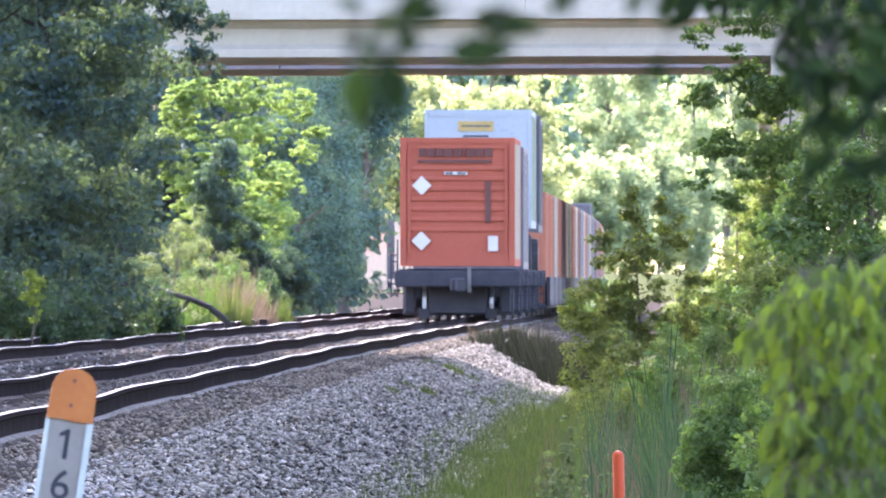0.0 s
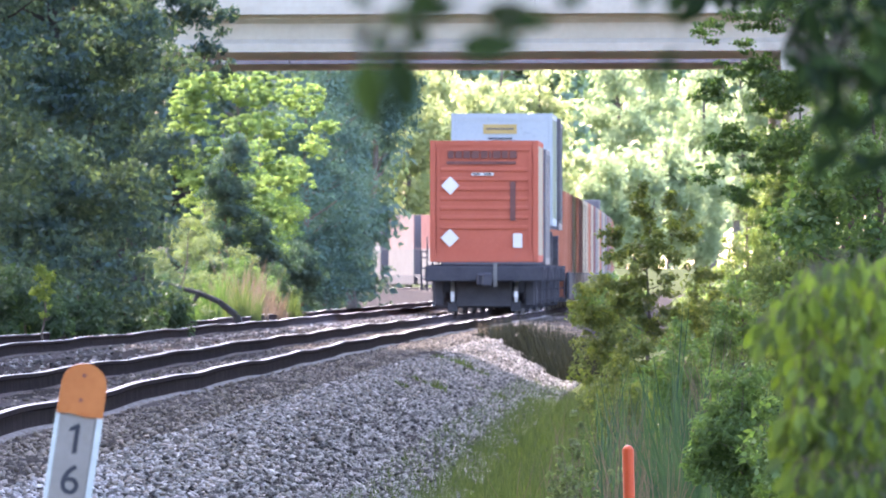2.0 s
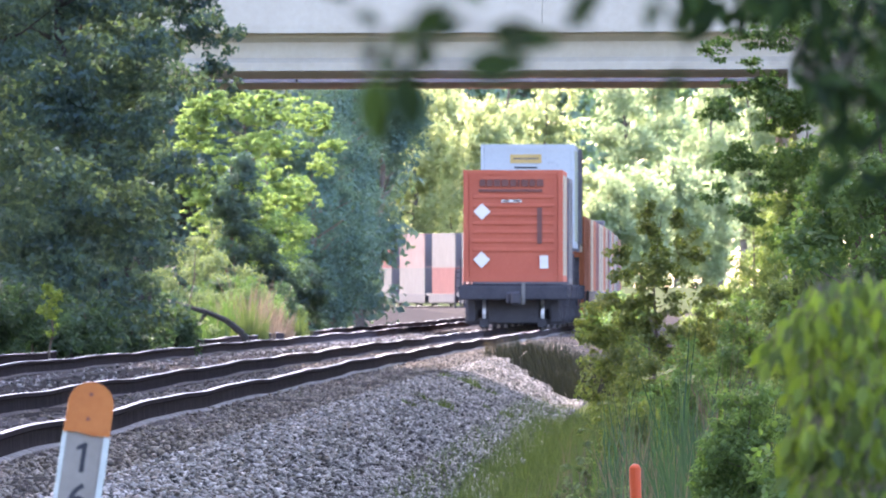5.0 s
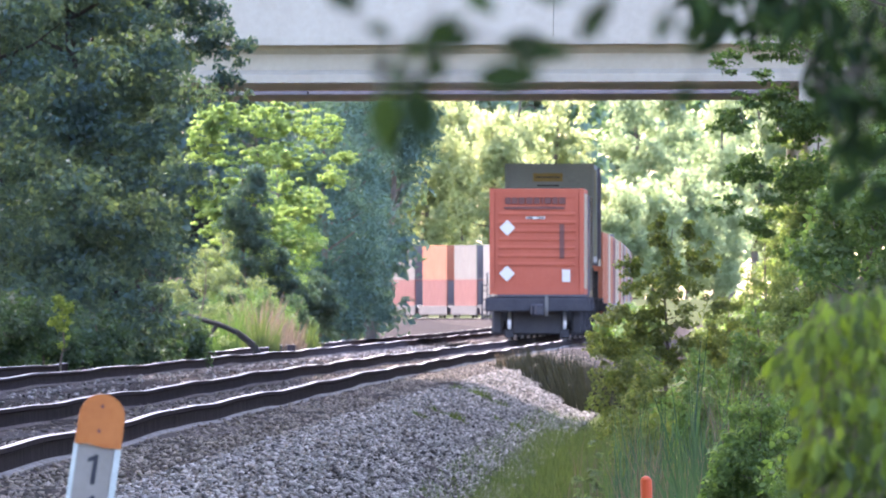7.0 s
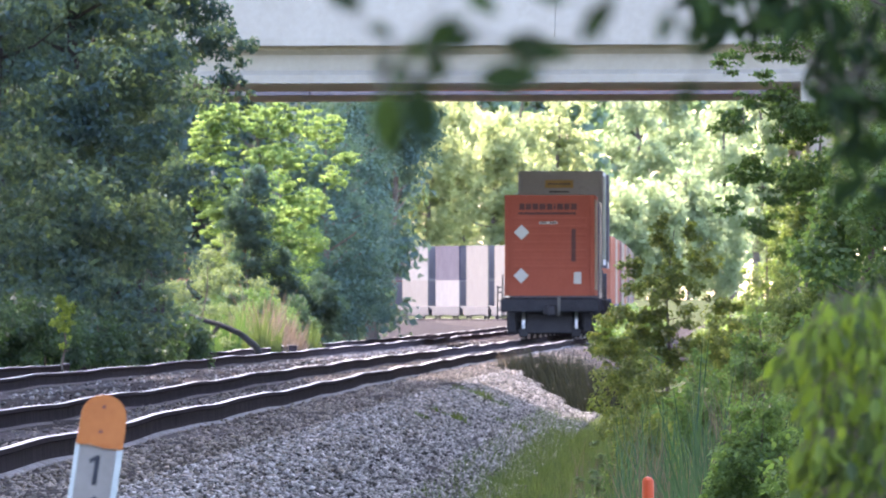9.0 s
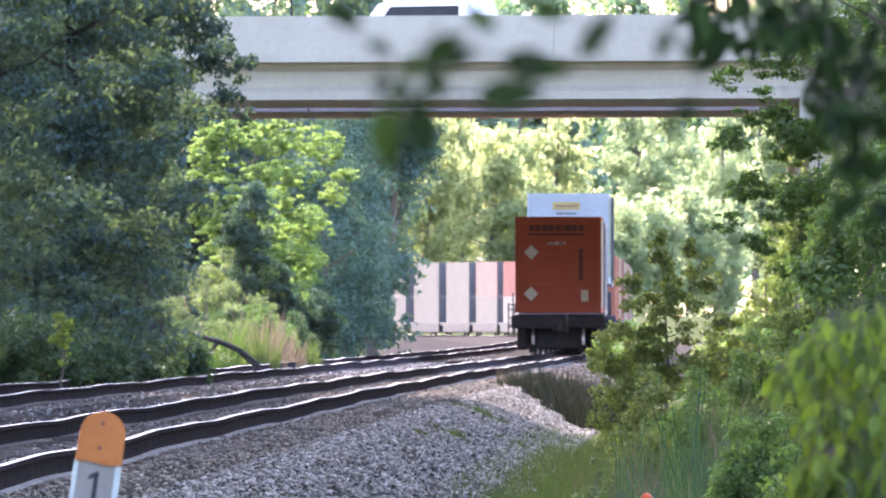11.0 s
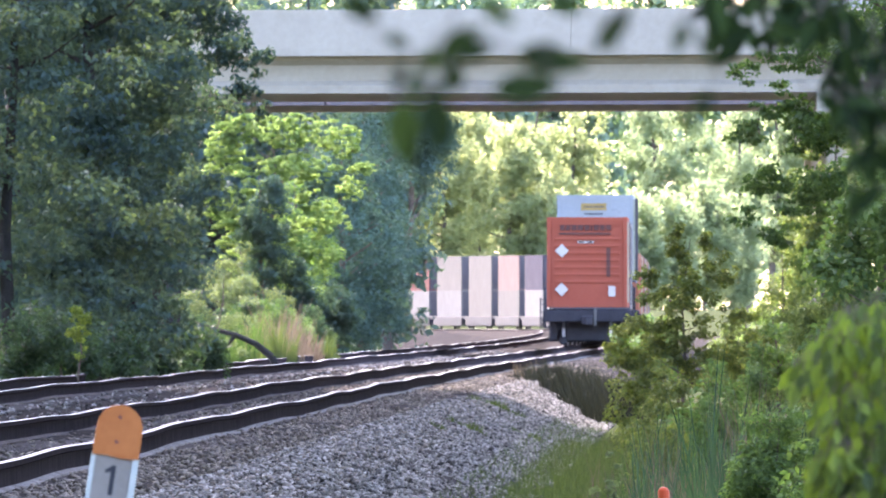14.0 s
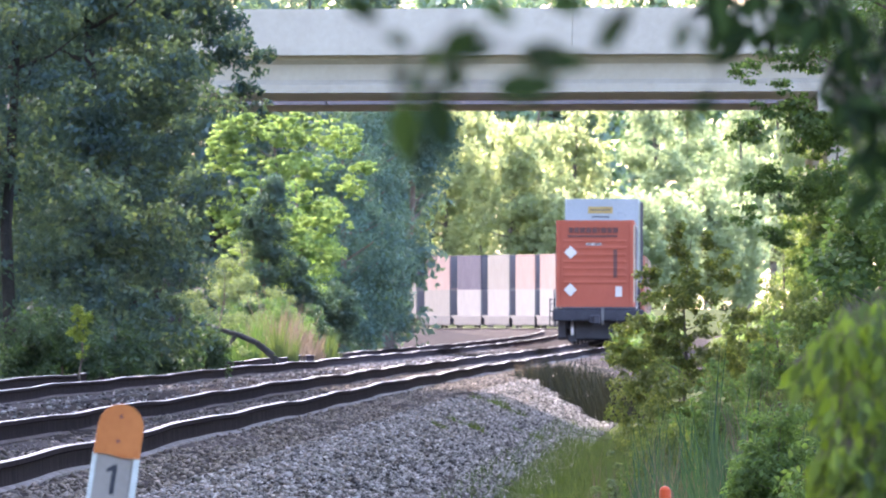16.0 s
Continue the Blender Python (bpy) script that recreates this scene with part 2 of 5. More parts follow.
M["lush"] = leafy("lush_green_grass", (0.0357, 0.0496, 0.0209), (0.0561, 0.072, 0.0304), (0.085, 0.1, 0.0456))
M["straw"] = leafy("dry_straw", (0.088, 0.070, 0.046), (0.135, 0.105, 0.072), (0.20, 0.15, 0.105), 0.3, shine=(1.1, 1.0, 0.8))


# ---- mesh helpers ----
def mesh_object(name, verts, faces, mat, parent=None, label="", smooth=False):
    me = bpy.data.meshes.new(name)
    me.from_pydata(verts, [], faces)
    me.materials.append(M[mat])
    if smooth:
        me.shade_smooth()
    ob = new(name, me)
    ob.parent = parent
    if label:
        tagged(ob, label)
    return ob


def quads_object(name, corners, mat, parent=None, label=""):
    """corners: an array n x 4 x 3, one loose quad each."""
    n = len(corners)
    me = bpy.data.meshes.new(name)
    me.vertices.add(n * 4)
    me.vertices.foreach_set("co", np.asarray(corners, np.float32).ravel())
    me.loops.add(n * 4)
    me.loops.foreach_set("vertex_index", np.arange(n * 4, dtype=np.int32))
    me.polygons.add(n)
    me.polygons.foreach_set("loop_start", np.arange(0, n * 4, 4, dtype=np.int32))
    me.update(calc_edges=True)
    me.materials.append(M[mat])
    ob = new(name, me)
    ob.parent = parent
    if label:
        tagged(ob, label)
    return ob


def part(name, bm, mat, parent=None, label=""):
    me = bpy.data.meshes.new(name)
    bm.to_mesh(me)
    bm.free()
    me.materials.append(M[mat])
    ob = new(name, me)
    ob.parent = parent
    if label:
        tagged(ob, label)
    return ob


def box(bm, x0, x1, y0, y1, z0, z1, bevel=0.0):
    made = bmesh.ops.create_cube(bm, size=1.0, matrix=Matrix.LocRotScale(
        ((x0 + x1) / 2, (y0 + y1) / 2, (z0 + z1) / 2), None, (x1 - x0, y1 - y0, z1 - z0)))
    if bevel:
        edges = {e for v in made["verts"] for e in v.link_edges}
        bmesh.ops.bevel(bm, geom=list(edges), offset=bevel, segments=1, affect="EDGES")


def box_part(name, extent, mat, parent=None, label="", bevel=0.0):
    bm = bmesh.new()
    box(bm, *extent, bevel=bevel)
    return part(name, bm, mat, parent, label)


def rod(bm, a, b, r0, r1, sides=8):
    a, b = Vector(a), Vector(b)
    m = Matrix.Translation((a + b) / 2) @ (b - a).to_track_quat("Z", "Y").to_matrix().to_4x4()
    bmesh.ops.create_cone(bm, cap_ends=True, segments=sides, radius1=r0, radius2=r1, depth=(b - a).length, matrix=m)


def prism(bm, outline, y0, y1):
    """outline: x, z pairs, pushed from y0 to y1."""
    near = [bm.verts.new((x, y0, z)) for x, z in outline]
    far = [bm.verts.new((x, y1, z)) for x, z in outline]
    n = len(outline)
    bm.faces.new(near)
    bm.faces.new(far[::-1])
    for i in range(n):
        bm.faces.new((near[i], far[i], far[(i + 1) % n], near[(i + 1) % n]))
    bmesh.ops.recalc_face_normals(bm, faces=bm.faces)


def thing(name, label, category, group="", at=None):
    ob = new(name)
    ob.empty_display_size = 0.2
    if at is not None:
        ob.matrix_basis = at
    return tagged(ob, label, category, group)


# ---- the line's course ----
COURSE_Y = np.arange(-240.0, 3900.0, 1.0)
SLOPE = np.interp(COURSE_Y, [-240, 200, 300, 420, 500, 600, 687, 1020, 1290, 1900, 2430, 2510, 2590, 2930, 3900],
                  [0.0055, 0.0065, 0.0072, 0.0078, 0.009, 0.0102, 0.0105, 0.00867, 0.006, 0.003, 0.0, -0.135, -0.21, -0.42, -0.60])
COURSE_X = np.concatenate([[0], np.cumsum((SLOPE[1:] + SLOPE[:-1]) / 2)])
COURSE_X += 0.33 - np.interp(687.45, COURSE_Y, COURSE_X)
COURSE_S = np.concatenate([[0], np.cumsum(np.hypot(1.0, np.diff(COURSE_X)))])


def line_x(y):
    return np.interp(y, COURSE_Y, COURSE_X)


def line_dip(y):
    """Slack joints: the rails ride up and down by a few centimetres."""
    return 0.010 * np.sin(y * 0.123 + 0.6) + 0.006 * np.sin(y * 0.0437 + 1.9) + 0.004 * np.sin(y * 0.277)


def along(s):
    """Point and turn of the line's middle, s metres beyond the course's start."""
    y = np.interp(s, COURSE_S, COURSE_Y)
    return float(line_x(y)), float(y), -math.degrees(math.atan(np.interp(y, COURSE_Y, SLOPE)))


SPACING = 4.3  # from the middle of one track to the other


def ground_z(x, y):
    """Height of the ground: two ballast beds, a shoulder, a weedy ditch and banks."""
    u = x - line_x(y)
    z = np.interp(u, [-60, -16, -10, -7.6, -6.2, -2.8, -2.15, -1.5, 1.6, 2.1, 3.4, 4.9, 7.6, 12, 40],
                  [2.5, 0.3, -0.55, -0.75, -0.21, -0.21, -0.30, -0.205, -0.205, -0.26, -0.78, -0.92, -0.72, 0.1, 1.6])
    return z


# ---- ground ----
def build_ground():
    us = np.concatenate([[-900, -300, -120, -60, -30], np.arange(-16, 12.01, 0.35), [16, 24, 40, 100, 300, 900]])
    ys = np.concatenate([[-900, -360], np.arange(-180, 90, 18.0), np.arange(90, 1080, 6.0), np.arange(1080, 2400, 36.0), np.arange(2400, 2900, 12.0), np.arange(2900, 3870, 36.0), [3899, 4600]])
    rng = np.random.default_rng(3)
    verts, faces = [], []
    for y in ys:
        for u in us:
            x = line_x(min(y, 3899)) + u
            z = float(ground_z(x, min(y, 3899))) + (0.02 * rng.standard_normal() if abs(u) < 16 else 0)
            verts.append((x, y, z))
    n = len(us)
    for j in range(len(ys) - 1):
        for i in range(n - 1):
            a = j * n + i
            faces.append((a, a + 1, a + n + 1, a + n))
    ob = mesh_object("ground", verts, faces, "soil")
    ob.data.materials.append(M["ballast"])
    mid = (us[:-1] + us[1:]) / 2
    stony = np.concatenate([((mid > -7.9) & (mid < 3.3) if y < 990 else (mid > -22) & (mid < 9)) for y in ys[:-1]]).astype(np.int32)
    ob.data.polygons.foreach_set("material_index", stony)
    tagged(ob, "weedy soil with two grey stone ballast beds", "ground", kind="structure")


build_ground()

RAIL_SHAPE = [(-0.016, -0.158), (0.016, -0.158), (0.012, -0.13), (0.010, -0.05), (0.036, -0.036), (0.036, -0.004), (-0.036, -0.004), (-0.036, -0.036), (-0.010, -0.05), (-0.012, -0.13)]
FOOT_SHAPE = [(-0.068, -0.190), (0.068, -0.190), (0.068, -0.176), (0.016, -0.158), (-0.016, -0.158), (-0.068, -0.176)]


def sweep(shape, offset, ys):
    verts, faces = [], []
    n = len(shape)
    for y in ys:
        x, dip = line_x(y), line_dip(y) if abs(offset) < 2 else line_dip(y + 7)
        for a, b in shape:
            verts.append((x + offset + a, y, b + dip))
    for j in range(len(ys) - 1):
        for i in range(n):
            a, b = j * n + i, j * n + (i + 1) % n
            faces.append((a, b, b + n, a + n))
    return verts, faces


def build_track(middle, label):
    track = thing("railway_track", label, "railway track", "tracks under the bridge")
    track["kind"] = "structure"
    ys = np.concatenate([np.arange(-180, 1200, 3.0), np.arange(1200, 3750, 15.0)])
    for side in (-0.753, 0.753):
        v, f = sweep(RAIL_SHAPE, middle + side, ys)
        rail = mesh_object("rail", v, f, "rail", track, "rusty steel rail with a polished head")
        v, f = sweep([(-0.028, -0.004), (0.028, -0.004), (0.024, 0.0), (-0.024, 0.0)], middle + side, ys)
        mesh_object("railhead", v, f, "railhead", rail)
        v, f = sweep(FOOT_SHAPE, middle + side, ys)
        mesh_object("rail_foot", v, f, "rail_foot" if side > 0 and middle == 0 else "tie", rail, "dusty rail foot, lit in colour on the near right rail")
    return track


track_near = build_track(0.0, "main line of two rusty rails with polished heads")
track_far = build_track(-SPACING, "second line of two rusty rails on ballast")


def tie_mesh():
    bm = bmesh.new()
    box(bm, -1.3, 1.3, -0.115, 0.115, -0.38, -0.191, bevel=0.012)
    me = bpy.data.meshes.new("tie")
    bm.to_mesh(me)
    bm.free()
    me.materials.append(M["tie"])
    return me


TIE = tie_mesh()
for middle, track in ((0.0, track_near), (-SPACING, track_far)):
    rng = np.random.default_rng(5)
    for k in range(290):
        y = 144.0 + 0.52 * k + rng.uniform(-0.03, 0.03)
        ob = new("tie", TIE)
        ob.parent = track
        dip = line_dip(y) if middle == 0 else line_dip(y + 7)
        ob.matrix_basis = pose(float(line_x(y)) + middle + rng.uniform(-0.05, 0.05), y, float(dip), 0, 0, rng.uniform(-1.5, 1.5))
    bm = bmesh.new()
    base = [v.co.copy() for v in TIE.vertices]
    for k in range(1500):
        y = 144.0 + 0.52 * (290 + k)
        vs = [bm.verts.new((c.x + line_x(y) + middle, c.y + y, c.z)) for c in base]
        for p in TIE.polygons:
            bm.faces.new([vs[i] for i in p.vertices])
    tagged(part("far_ties", bm, "tie", track), kind="stuff")


def stones(name, n, y0, y1, u0, u1, size, mat, seed, label):
    """Loose crushed stones, each a rough eight-sided lump, strewn on the ground."""
    rng = np.random.default_rng(seed)
    y = y0 + (y1 - y0) * rng.random(n) ** 1.25
    u = rng.uniform(u0, u1, n)
    x = line_x(y) + u
    z = ground_z(x, y)
    base = np.array([(1, 0, 0), (-1, 0, 0), (0, 1, 0), (0, -1, 0), (0, 0, 1), (0, 0, -1)], float)
    p = base[None] * (1 + 0.5 * rng.uniform(-1, 1, (n, 6, 1))) + 0.22 * rng.standard_normal((n, 6, 3))
    p *= (size * rng.uniform(0.6, 1.5, (n, 1, 1))) * np.array([1.1, 1.1, 0.6])
    a = rng.uniform(0, 6.283, n)
    t = rng.uniform(-0.7, 0.7, n)
    c, s = np.cos(a)[:, None], np.sin(a)[:, None]
    px, py = p[..., 0] * c - p[..., 1] * s, p[..., 0] * s + p[..., 1] * c
    c, s = np.cos(t)[:, None], np.sin(t)[:, None]
    pz, px = p[..., 2] * c - px * s, p[..., 2] * s + px * c
    co = np.stack([px + x[:, None], py + y[:, None], pz + z[:, None] + 0.012 + 0.02 * rng.random((n, 1))], -1)
    tris = np.array([(0, 2, 4), (2, 1, 4), (1, 3, 4), (3, 0, 4), (2, 0, 5), (1, 2, 5), (3, 1, 5), (0, 3, 5)])
    idx = (np.arange(n)[:, None, None] * 6 + tris[None]).reshape(-1, 3)
    me = bpy.data.meshes.new(name)
    me.vertices.add(n * 6)
    me.vertices.foreach_set("co", co.astype(np.float32).ravel())
    me.loops.add(len(idx) * 3)
    me.loops.foreach_set("vertex_index", idx.astype(np.int32).ravel())
    me.polygons.add(len(idx))
    me.polygons.foreach_set("loop_start", np.arange(0, len(idx) * 3, 3, dtype=np.int32))
    me.update(calc_edges=True)
    me.materials.append(M[mat])
    return tagged(new(name, me), label, "gravel", kind="stuff")


stones("ballast_stones", 52000, 132, 615, 1.75, 3.7, 0.0195, "stone", 11, "loose grey and white crushed granite ballast")
stones("shoulder_stones", 14000, 132, 705, 0.95, 2.5, 0.0185, "dirt_stone", 14, "brown dusty ballast stones beside the rail")
stones("bed_stones", 9000, 132, 750, -1.5, 1.35, 0.022, "dirt_stone", 12, "brown fouled ballast stones between the ties")
stones("outer_stones", 8000, 180, 990, -6.6, -1.5, 0.027, "stone", 13, "grey ballast stones between the two tracks")


# ---- plants ----
def cloud(rng, centre, radii, n, size):
    """n small clumps filling an ellipsoid unevenly."""
    d = rng.standard_normal((n, 3))
    d /= np.linalg.norm(d, axis=1)[:, None]
    r = rng.random(n) ** 0.42
    pts = np.asarray(centre) + d * r[:, None] * np.asarray(radii)
    return np.concatenate([pts, (size * rng.uniform(0.55, 1.35, n))[:, None]], 1)


def leaves(rng, clumps, n, leaf, flat=0.6, droop=0.25, narrow=0.5, squash=0.8):
    """Leaf quads on clumps of x, y, z, radius."""
    w = clumps[:, 3] ** 2
    k = rng.choice(len(clumps), n, p=w / w.sum())
    d = rng.standard_normal((n, 3))
    d /= np.linalg.norm(d, axis=1)[:, None]
    rad = clumps[k, 3] * rng.uniform(0.35, 1.08, n)
    p = clumps[k, :3] + d * rad[:, None] * np.array([1, 1, squash])
    up = d * (1 - flat) + np.array([0, 0, 1.0]) * flat + 0.55 * rng.standard_normal((n, 3))
    up /= np.linalg.norm(up, axis=1)[:, None]
    go = d + 0.8 * rng.standard_normal((n, 3)) + np.array([0, 0, -droop])
    go -= (go * up).sum(1)[:, None] * up
    go /= np.linalg.norm(go, axis=1)[:, None]
    side = np.cross(up, go)
    ln = (leaf * rng.uniform(0.6, 1.35, n))[:, None]
    wd = ln * narrow * 0.5
    a = p - go * ln * 0.5
    tip = p + go * ln * 0.5 - up * ln * 0.12
    lift = up * ln * 0.10
    return np.stack([a, p + side * wd + lift - go * ln * 0.05, tip, p - side * wd + lift - go * ln * 0.05], 1)


def limbs(rng, base, top, r, reach, n, rise=0.4, lean=(0, 0)):
    """A tapered trunk in three bends with n limbs, as one bmesh."""
    bm = bmesh.new()
    base, top = Vector(base), Vector(top)
    pts = [base]
    for i in range(1, 5):
        f = i / 4
        pts.append(base.lerp(top, f) + Vector((rng.uniform(-1, 1), rng.uniform(-1, 1), 0)) * 0.03 * (top - base).length)
    for i in range(4):
        rod(bm, pts[i], pts[i + 1], r * (1 - i * 0.22), r * (1 - (i + 1) * 0.22), 8)
    for _ in range(n):
        f = rng.uniform(0.3, 0.95)
        i = min(3, int(f * 4))
        at = pts[i].lerp(pts[i + 1], f * 4 - i)
        a = rng.uniform(0, 6.283)
        go = Vector((math.cos(a), math.sin(a), rise + rng.uniform(-0.2, 0.4))) * reach * rng.uniform(0.5, 1.0) * (1.15 - 0.6 * f)
        mid = at + go * 0.55 + Vector((0, 0, -0.05 * reach))
        q = r * (1 - f * 0.85) * 0.5
        rod(bm, at, mid, q, q * 0.6, 6)
        rod(bm, mid, at + go, q * 0.6, q * 0.15, 5)
    return bm


def tree(name, x, y, height, radii, crown_z, clumps, size, n, leaf, mat, label, seed, group="", trunk_r=None, flat=0.6, spray=0, narrow=0.5, lean=(0, 0), limb_n=14, squash=0.8, lobes=()):
    """A tree with its foot at x, y: trunk with limbs, and a crown of leaves in clumps."""
    rng = np.random.default_rng(seed)
    z = float(ground_z(x, y))
    t = thing(name, label, "tree", group, pose(x, y, z - 0.05))
    r = trunk_r or height * 0.018
    part("trunk", limbs(rng, (0, 0, -0.1), (lean[0], lean[1], height * 0.9), r, max(radii[0], radii[1]) * 0.9, limb_n), "shade_bark" if mat == "leaf_deep" else "bark", t, "trunk with limbs")
    cl = cloud(rng, (lean[0], lean[1], crown_z), radii, clumps, size)
    if spray:
        cl = np.concatenate([cl, cloud(rng, (lean[0], lean[1], crown_z), [a * 1.12 for a in radii], spray, size * 0.45)])
    for lx, ly, lz, rx, rz, count, fine in lobes:
        cl = np.concatenate([cl, cloud(rng, (lx, ly, lz), (rx, rx, rz), count, fine)])
    cl = cl[cl[:, 2] > 0.1]
    quads_object("crown", leaves(rng, cl, n, leaf, flat, narrow=narrow, squash=squash), mat, t)
    return t


def px(x, y):
    """The sideways place, y metres away, on the opening view's line of sight number x (784 is straight ahead)."""
    return (x - 784) / LENS * y


# big dark trees beside the far track
DARK = "tall dense dark green broadleaf tree beside the track"
tree("broadleaf_tree", px(60, 516), 516, 13.0, (2.6, 1.7, 6.6), 6.0, 120, 0.64, 40000, 0.135, "leaf_deep", DARK, 21, "trees beside the far track", trunk_r=0.15, spray=140, flat=0.35, squash=0.45,
     lobes=((0, -1.3, 2.2, 0.7, 1.3, 16, 0.45), (0.2, -1.3, 4.6, 0.7, 1.4, 16, 0.45), (0, -1.2, 7.4, 0.7, 1.4, 14, 0.45)))
tree("broadleaf_tree", px(-60, 504), 504, 12.0, (2.2, 1.6, 6.2), 5.6, 80, 0.66, 17000, 0.13, "leaf_deep", DARK, 24, "trees beside the far track", trunk_r=0.13, spray=80, flat=0.35, squash=0.45)
tree("broadleaf_tree", px(160, 540), 540, 12.0, (1.0, 1.5, 6.0), 5.4, 90, 0.50, 22000, 0.135, "leaf_deep", DARK, 22, "trees beside the far track", trunk_r=0.13, spray=110, flat=0.35, squash=0.45)
tree("broadleaf_tree", px(215, 594), 594, 12.5, (1.2, 2.2, 2.9), 7.7, 90, 0.5, 27000, 0.12, "leaf_deep", "dark green tree leaning over the line", 23, "trees beside the far track", spray=90, flat=0.25,
     lobes=((1.50, 0, 5.7, 0.36, 0.55, 24, 0.14), (1.80, 0, 6.2, 0.36, 0.35, 16, 0.12), (1.85, 0, 5.25, 0.28, 0.14, 10, 0.10), (1.2, 0, 6.4, 0.4, 0.7, 22, 0.2)))
tree("broadleaf_tree", px(205, 558), 558, 5.6, (0.70, 1.0, 2.5), 2.9, 70, 0.36, 15000, 0.10, "leaf_deep", "bushy dark green tree beside the track", 29, "trees beside the far track", spray=60, flat=0.3, squash=0.5)
for k, (bx, by, h, r) in enumerate(((-10, 615, 15, 2.6), (85, 645, 14, 1.8), (-120, 570, 14, 3.0))):
    tree("broadleaf_tree", px(bx, by), by, h, (r, 3.0, h * 0.5), h * 0.45, 110, 0.85, 10000, 0.21, "leaf_deep", "dark green tree standing behind others beside the line", 25 + k, "trees beside the far track", spray=40, flat=0.25)
for k, (bx, by, s) in enumerate(((30, 498, 1.0), (120, 510, 0.8), (205, 522, 0.9), (262, 540, 0.75), (-30, 492, 1.1))):
    tree("shrub", px(bx, by), by, 1.5 * s, (0.8 * s, 0.8, 0.6 * s), 0.6 * s, 26, 0.28, 4200, 0.09, "leaf_shrub", "low green shrub at the foot of dark trees", 30 + k, "shrubs beside the far track", limb_n=6)
tree("sapling", px(60, 486), 486, 1.4, (0.20, 0.2, 0.42), 0.95, 26, 0.07, 1300, 0.05, "leaf_sunlit", "small green sapling beside the track, sunlit in colour", 36, limb_n=6)

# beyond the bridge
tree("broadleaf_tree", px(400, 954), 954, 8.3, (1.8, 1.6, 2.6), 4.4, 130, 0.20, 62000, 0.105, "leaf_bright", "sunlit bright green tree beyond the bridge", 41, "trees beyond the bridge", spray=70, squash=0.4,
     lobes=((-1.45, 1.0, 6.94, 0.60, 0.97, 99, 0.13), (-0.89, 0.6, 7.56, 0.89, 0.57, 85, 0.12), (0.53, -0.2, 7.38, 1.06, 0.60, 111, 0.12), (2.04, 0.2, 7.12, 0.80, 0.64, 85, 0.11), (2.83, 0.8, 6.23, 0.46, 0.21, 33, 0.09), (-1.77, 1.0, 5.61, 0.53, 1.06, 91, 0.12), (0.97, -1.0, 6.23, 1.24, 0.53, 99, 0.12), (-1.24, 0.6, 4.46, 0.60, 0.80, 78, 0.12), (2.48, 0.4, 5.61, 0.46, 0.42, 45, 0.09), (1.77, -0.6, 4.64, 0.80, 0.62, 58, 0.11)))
# added dark foliage that stands for the shade inside the sunlit tree
tree("broadleaf_tree", px(388, 938), 938, 6.6, (0.78, 0.9, 2.5), 3.5, 110, 0.30, 32000, 0.11, "leaf_cedar_shade", "dark blue-green foliage added as the shaded inside of a sunlit tree", 59, "trees beyond the bridge", spray=50, flat=0.3, squash=0.6,
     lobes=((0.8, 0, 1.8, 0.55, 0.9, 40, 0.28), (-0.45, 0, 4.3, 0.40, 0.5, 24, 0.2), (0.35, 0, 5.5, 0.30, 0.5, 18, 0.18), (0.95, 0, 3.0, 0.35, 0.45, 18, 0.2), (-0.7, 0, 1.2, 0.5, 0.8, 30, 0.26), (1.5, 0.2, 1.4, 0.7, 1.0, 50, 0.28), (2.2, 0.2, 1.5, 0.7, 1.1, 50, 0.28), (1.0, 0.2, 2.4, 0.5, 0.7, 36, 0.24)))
tree("broadleaf_tree", px(440, 969), 969, 7.0, (1.7, 1.2, 2.2), 3.7, 90, 0.36, 15000, 0.11, "leaf_mid", "mid green tree behind a sunlit one", 40, "trees beyond the bridge", spray=30, squash=0.6)
tree("broadleaf_tree", px(600, 1140), 1140, 11.5, (1.2, 2.0, 2.2), 8.6, 80, 0.45, 14000, 0.14, "leaf_cedar_shade", "dark blue-green shaded tree beyond the bridge", 57, "trees beyond the bridge", spray=60, flat=0.25, lean=(1.5, 0))
tree("shrub", px(345, 951), 951, 4.2, (0.95, 1.0, 1.7), 2.1, 54, 0.26, 12000, 0.085, "leaf_sage", "pale sage green shrub at the foot of a sunlit tree", 58, "shrubs under the bridge", spray=24)
tree("broadleaf_tree", px(560, 1056), 1056, 12.0, (1.4, 3.0, 6.0), 5.2, 150, 0.65, 30000, 0.14, "leaf_cedar_shade", "dark blue-green shaded tree beyond the bridge", 43, "trees beyond the bridge", spray=60, flat=0.25)
tree("broadleaf_tree", px(520, 1020), 1020, 9.0, (2.0, 2.4, 4.2), 3.4, 120, 0.6, 21000, 0.14, "leaf_cedar_shade", "dark blue-green shaded tree beyond the bridge", 45, "trees beyond the bridge", spray=50, flat=0.25)
tree("broadleaf_tree", px(608, 1128), 1128, 12.0, (0.75, 2.0, 6.0), 5.2, 100, 0.5, 19000, 0.14, "leaf_cedar_shade", "dark blue-green shaded tree beyond the bridge", 44, "trees beyond the bridge", spray=60, flat=0.25)
for k, (bx, by, h, r) in enumerate(((420, 1140, 14, 4.0), (560, 1230, 16, 3.0), (300, 1110, 14, 5.0), (600, 1410, 18, 1.6), (480, 1560, 20, 6), (200, 1260, 18, 7))):
    tree("broadleaf_tree", px(bx, by), by, h, (r, 3.0, h * 0.5), h * 0.45, 130, 1.1, 8000, 0.42, "leaf_deep", "dark green tree beyond the bridge beside the line", 46 + k, "trees beyond the bridge", spray=40, flat=0.25)
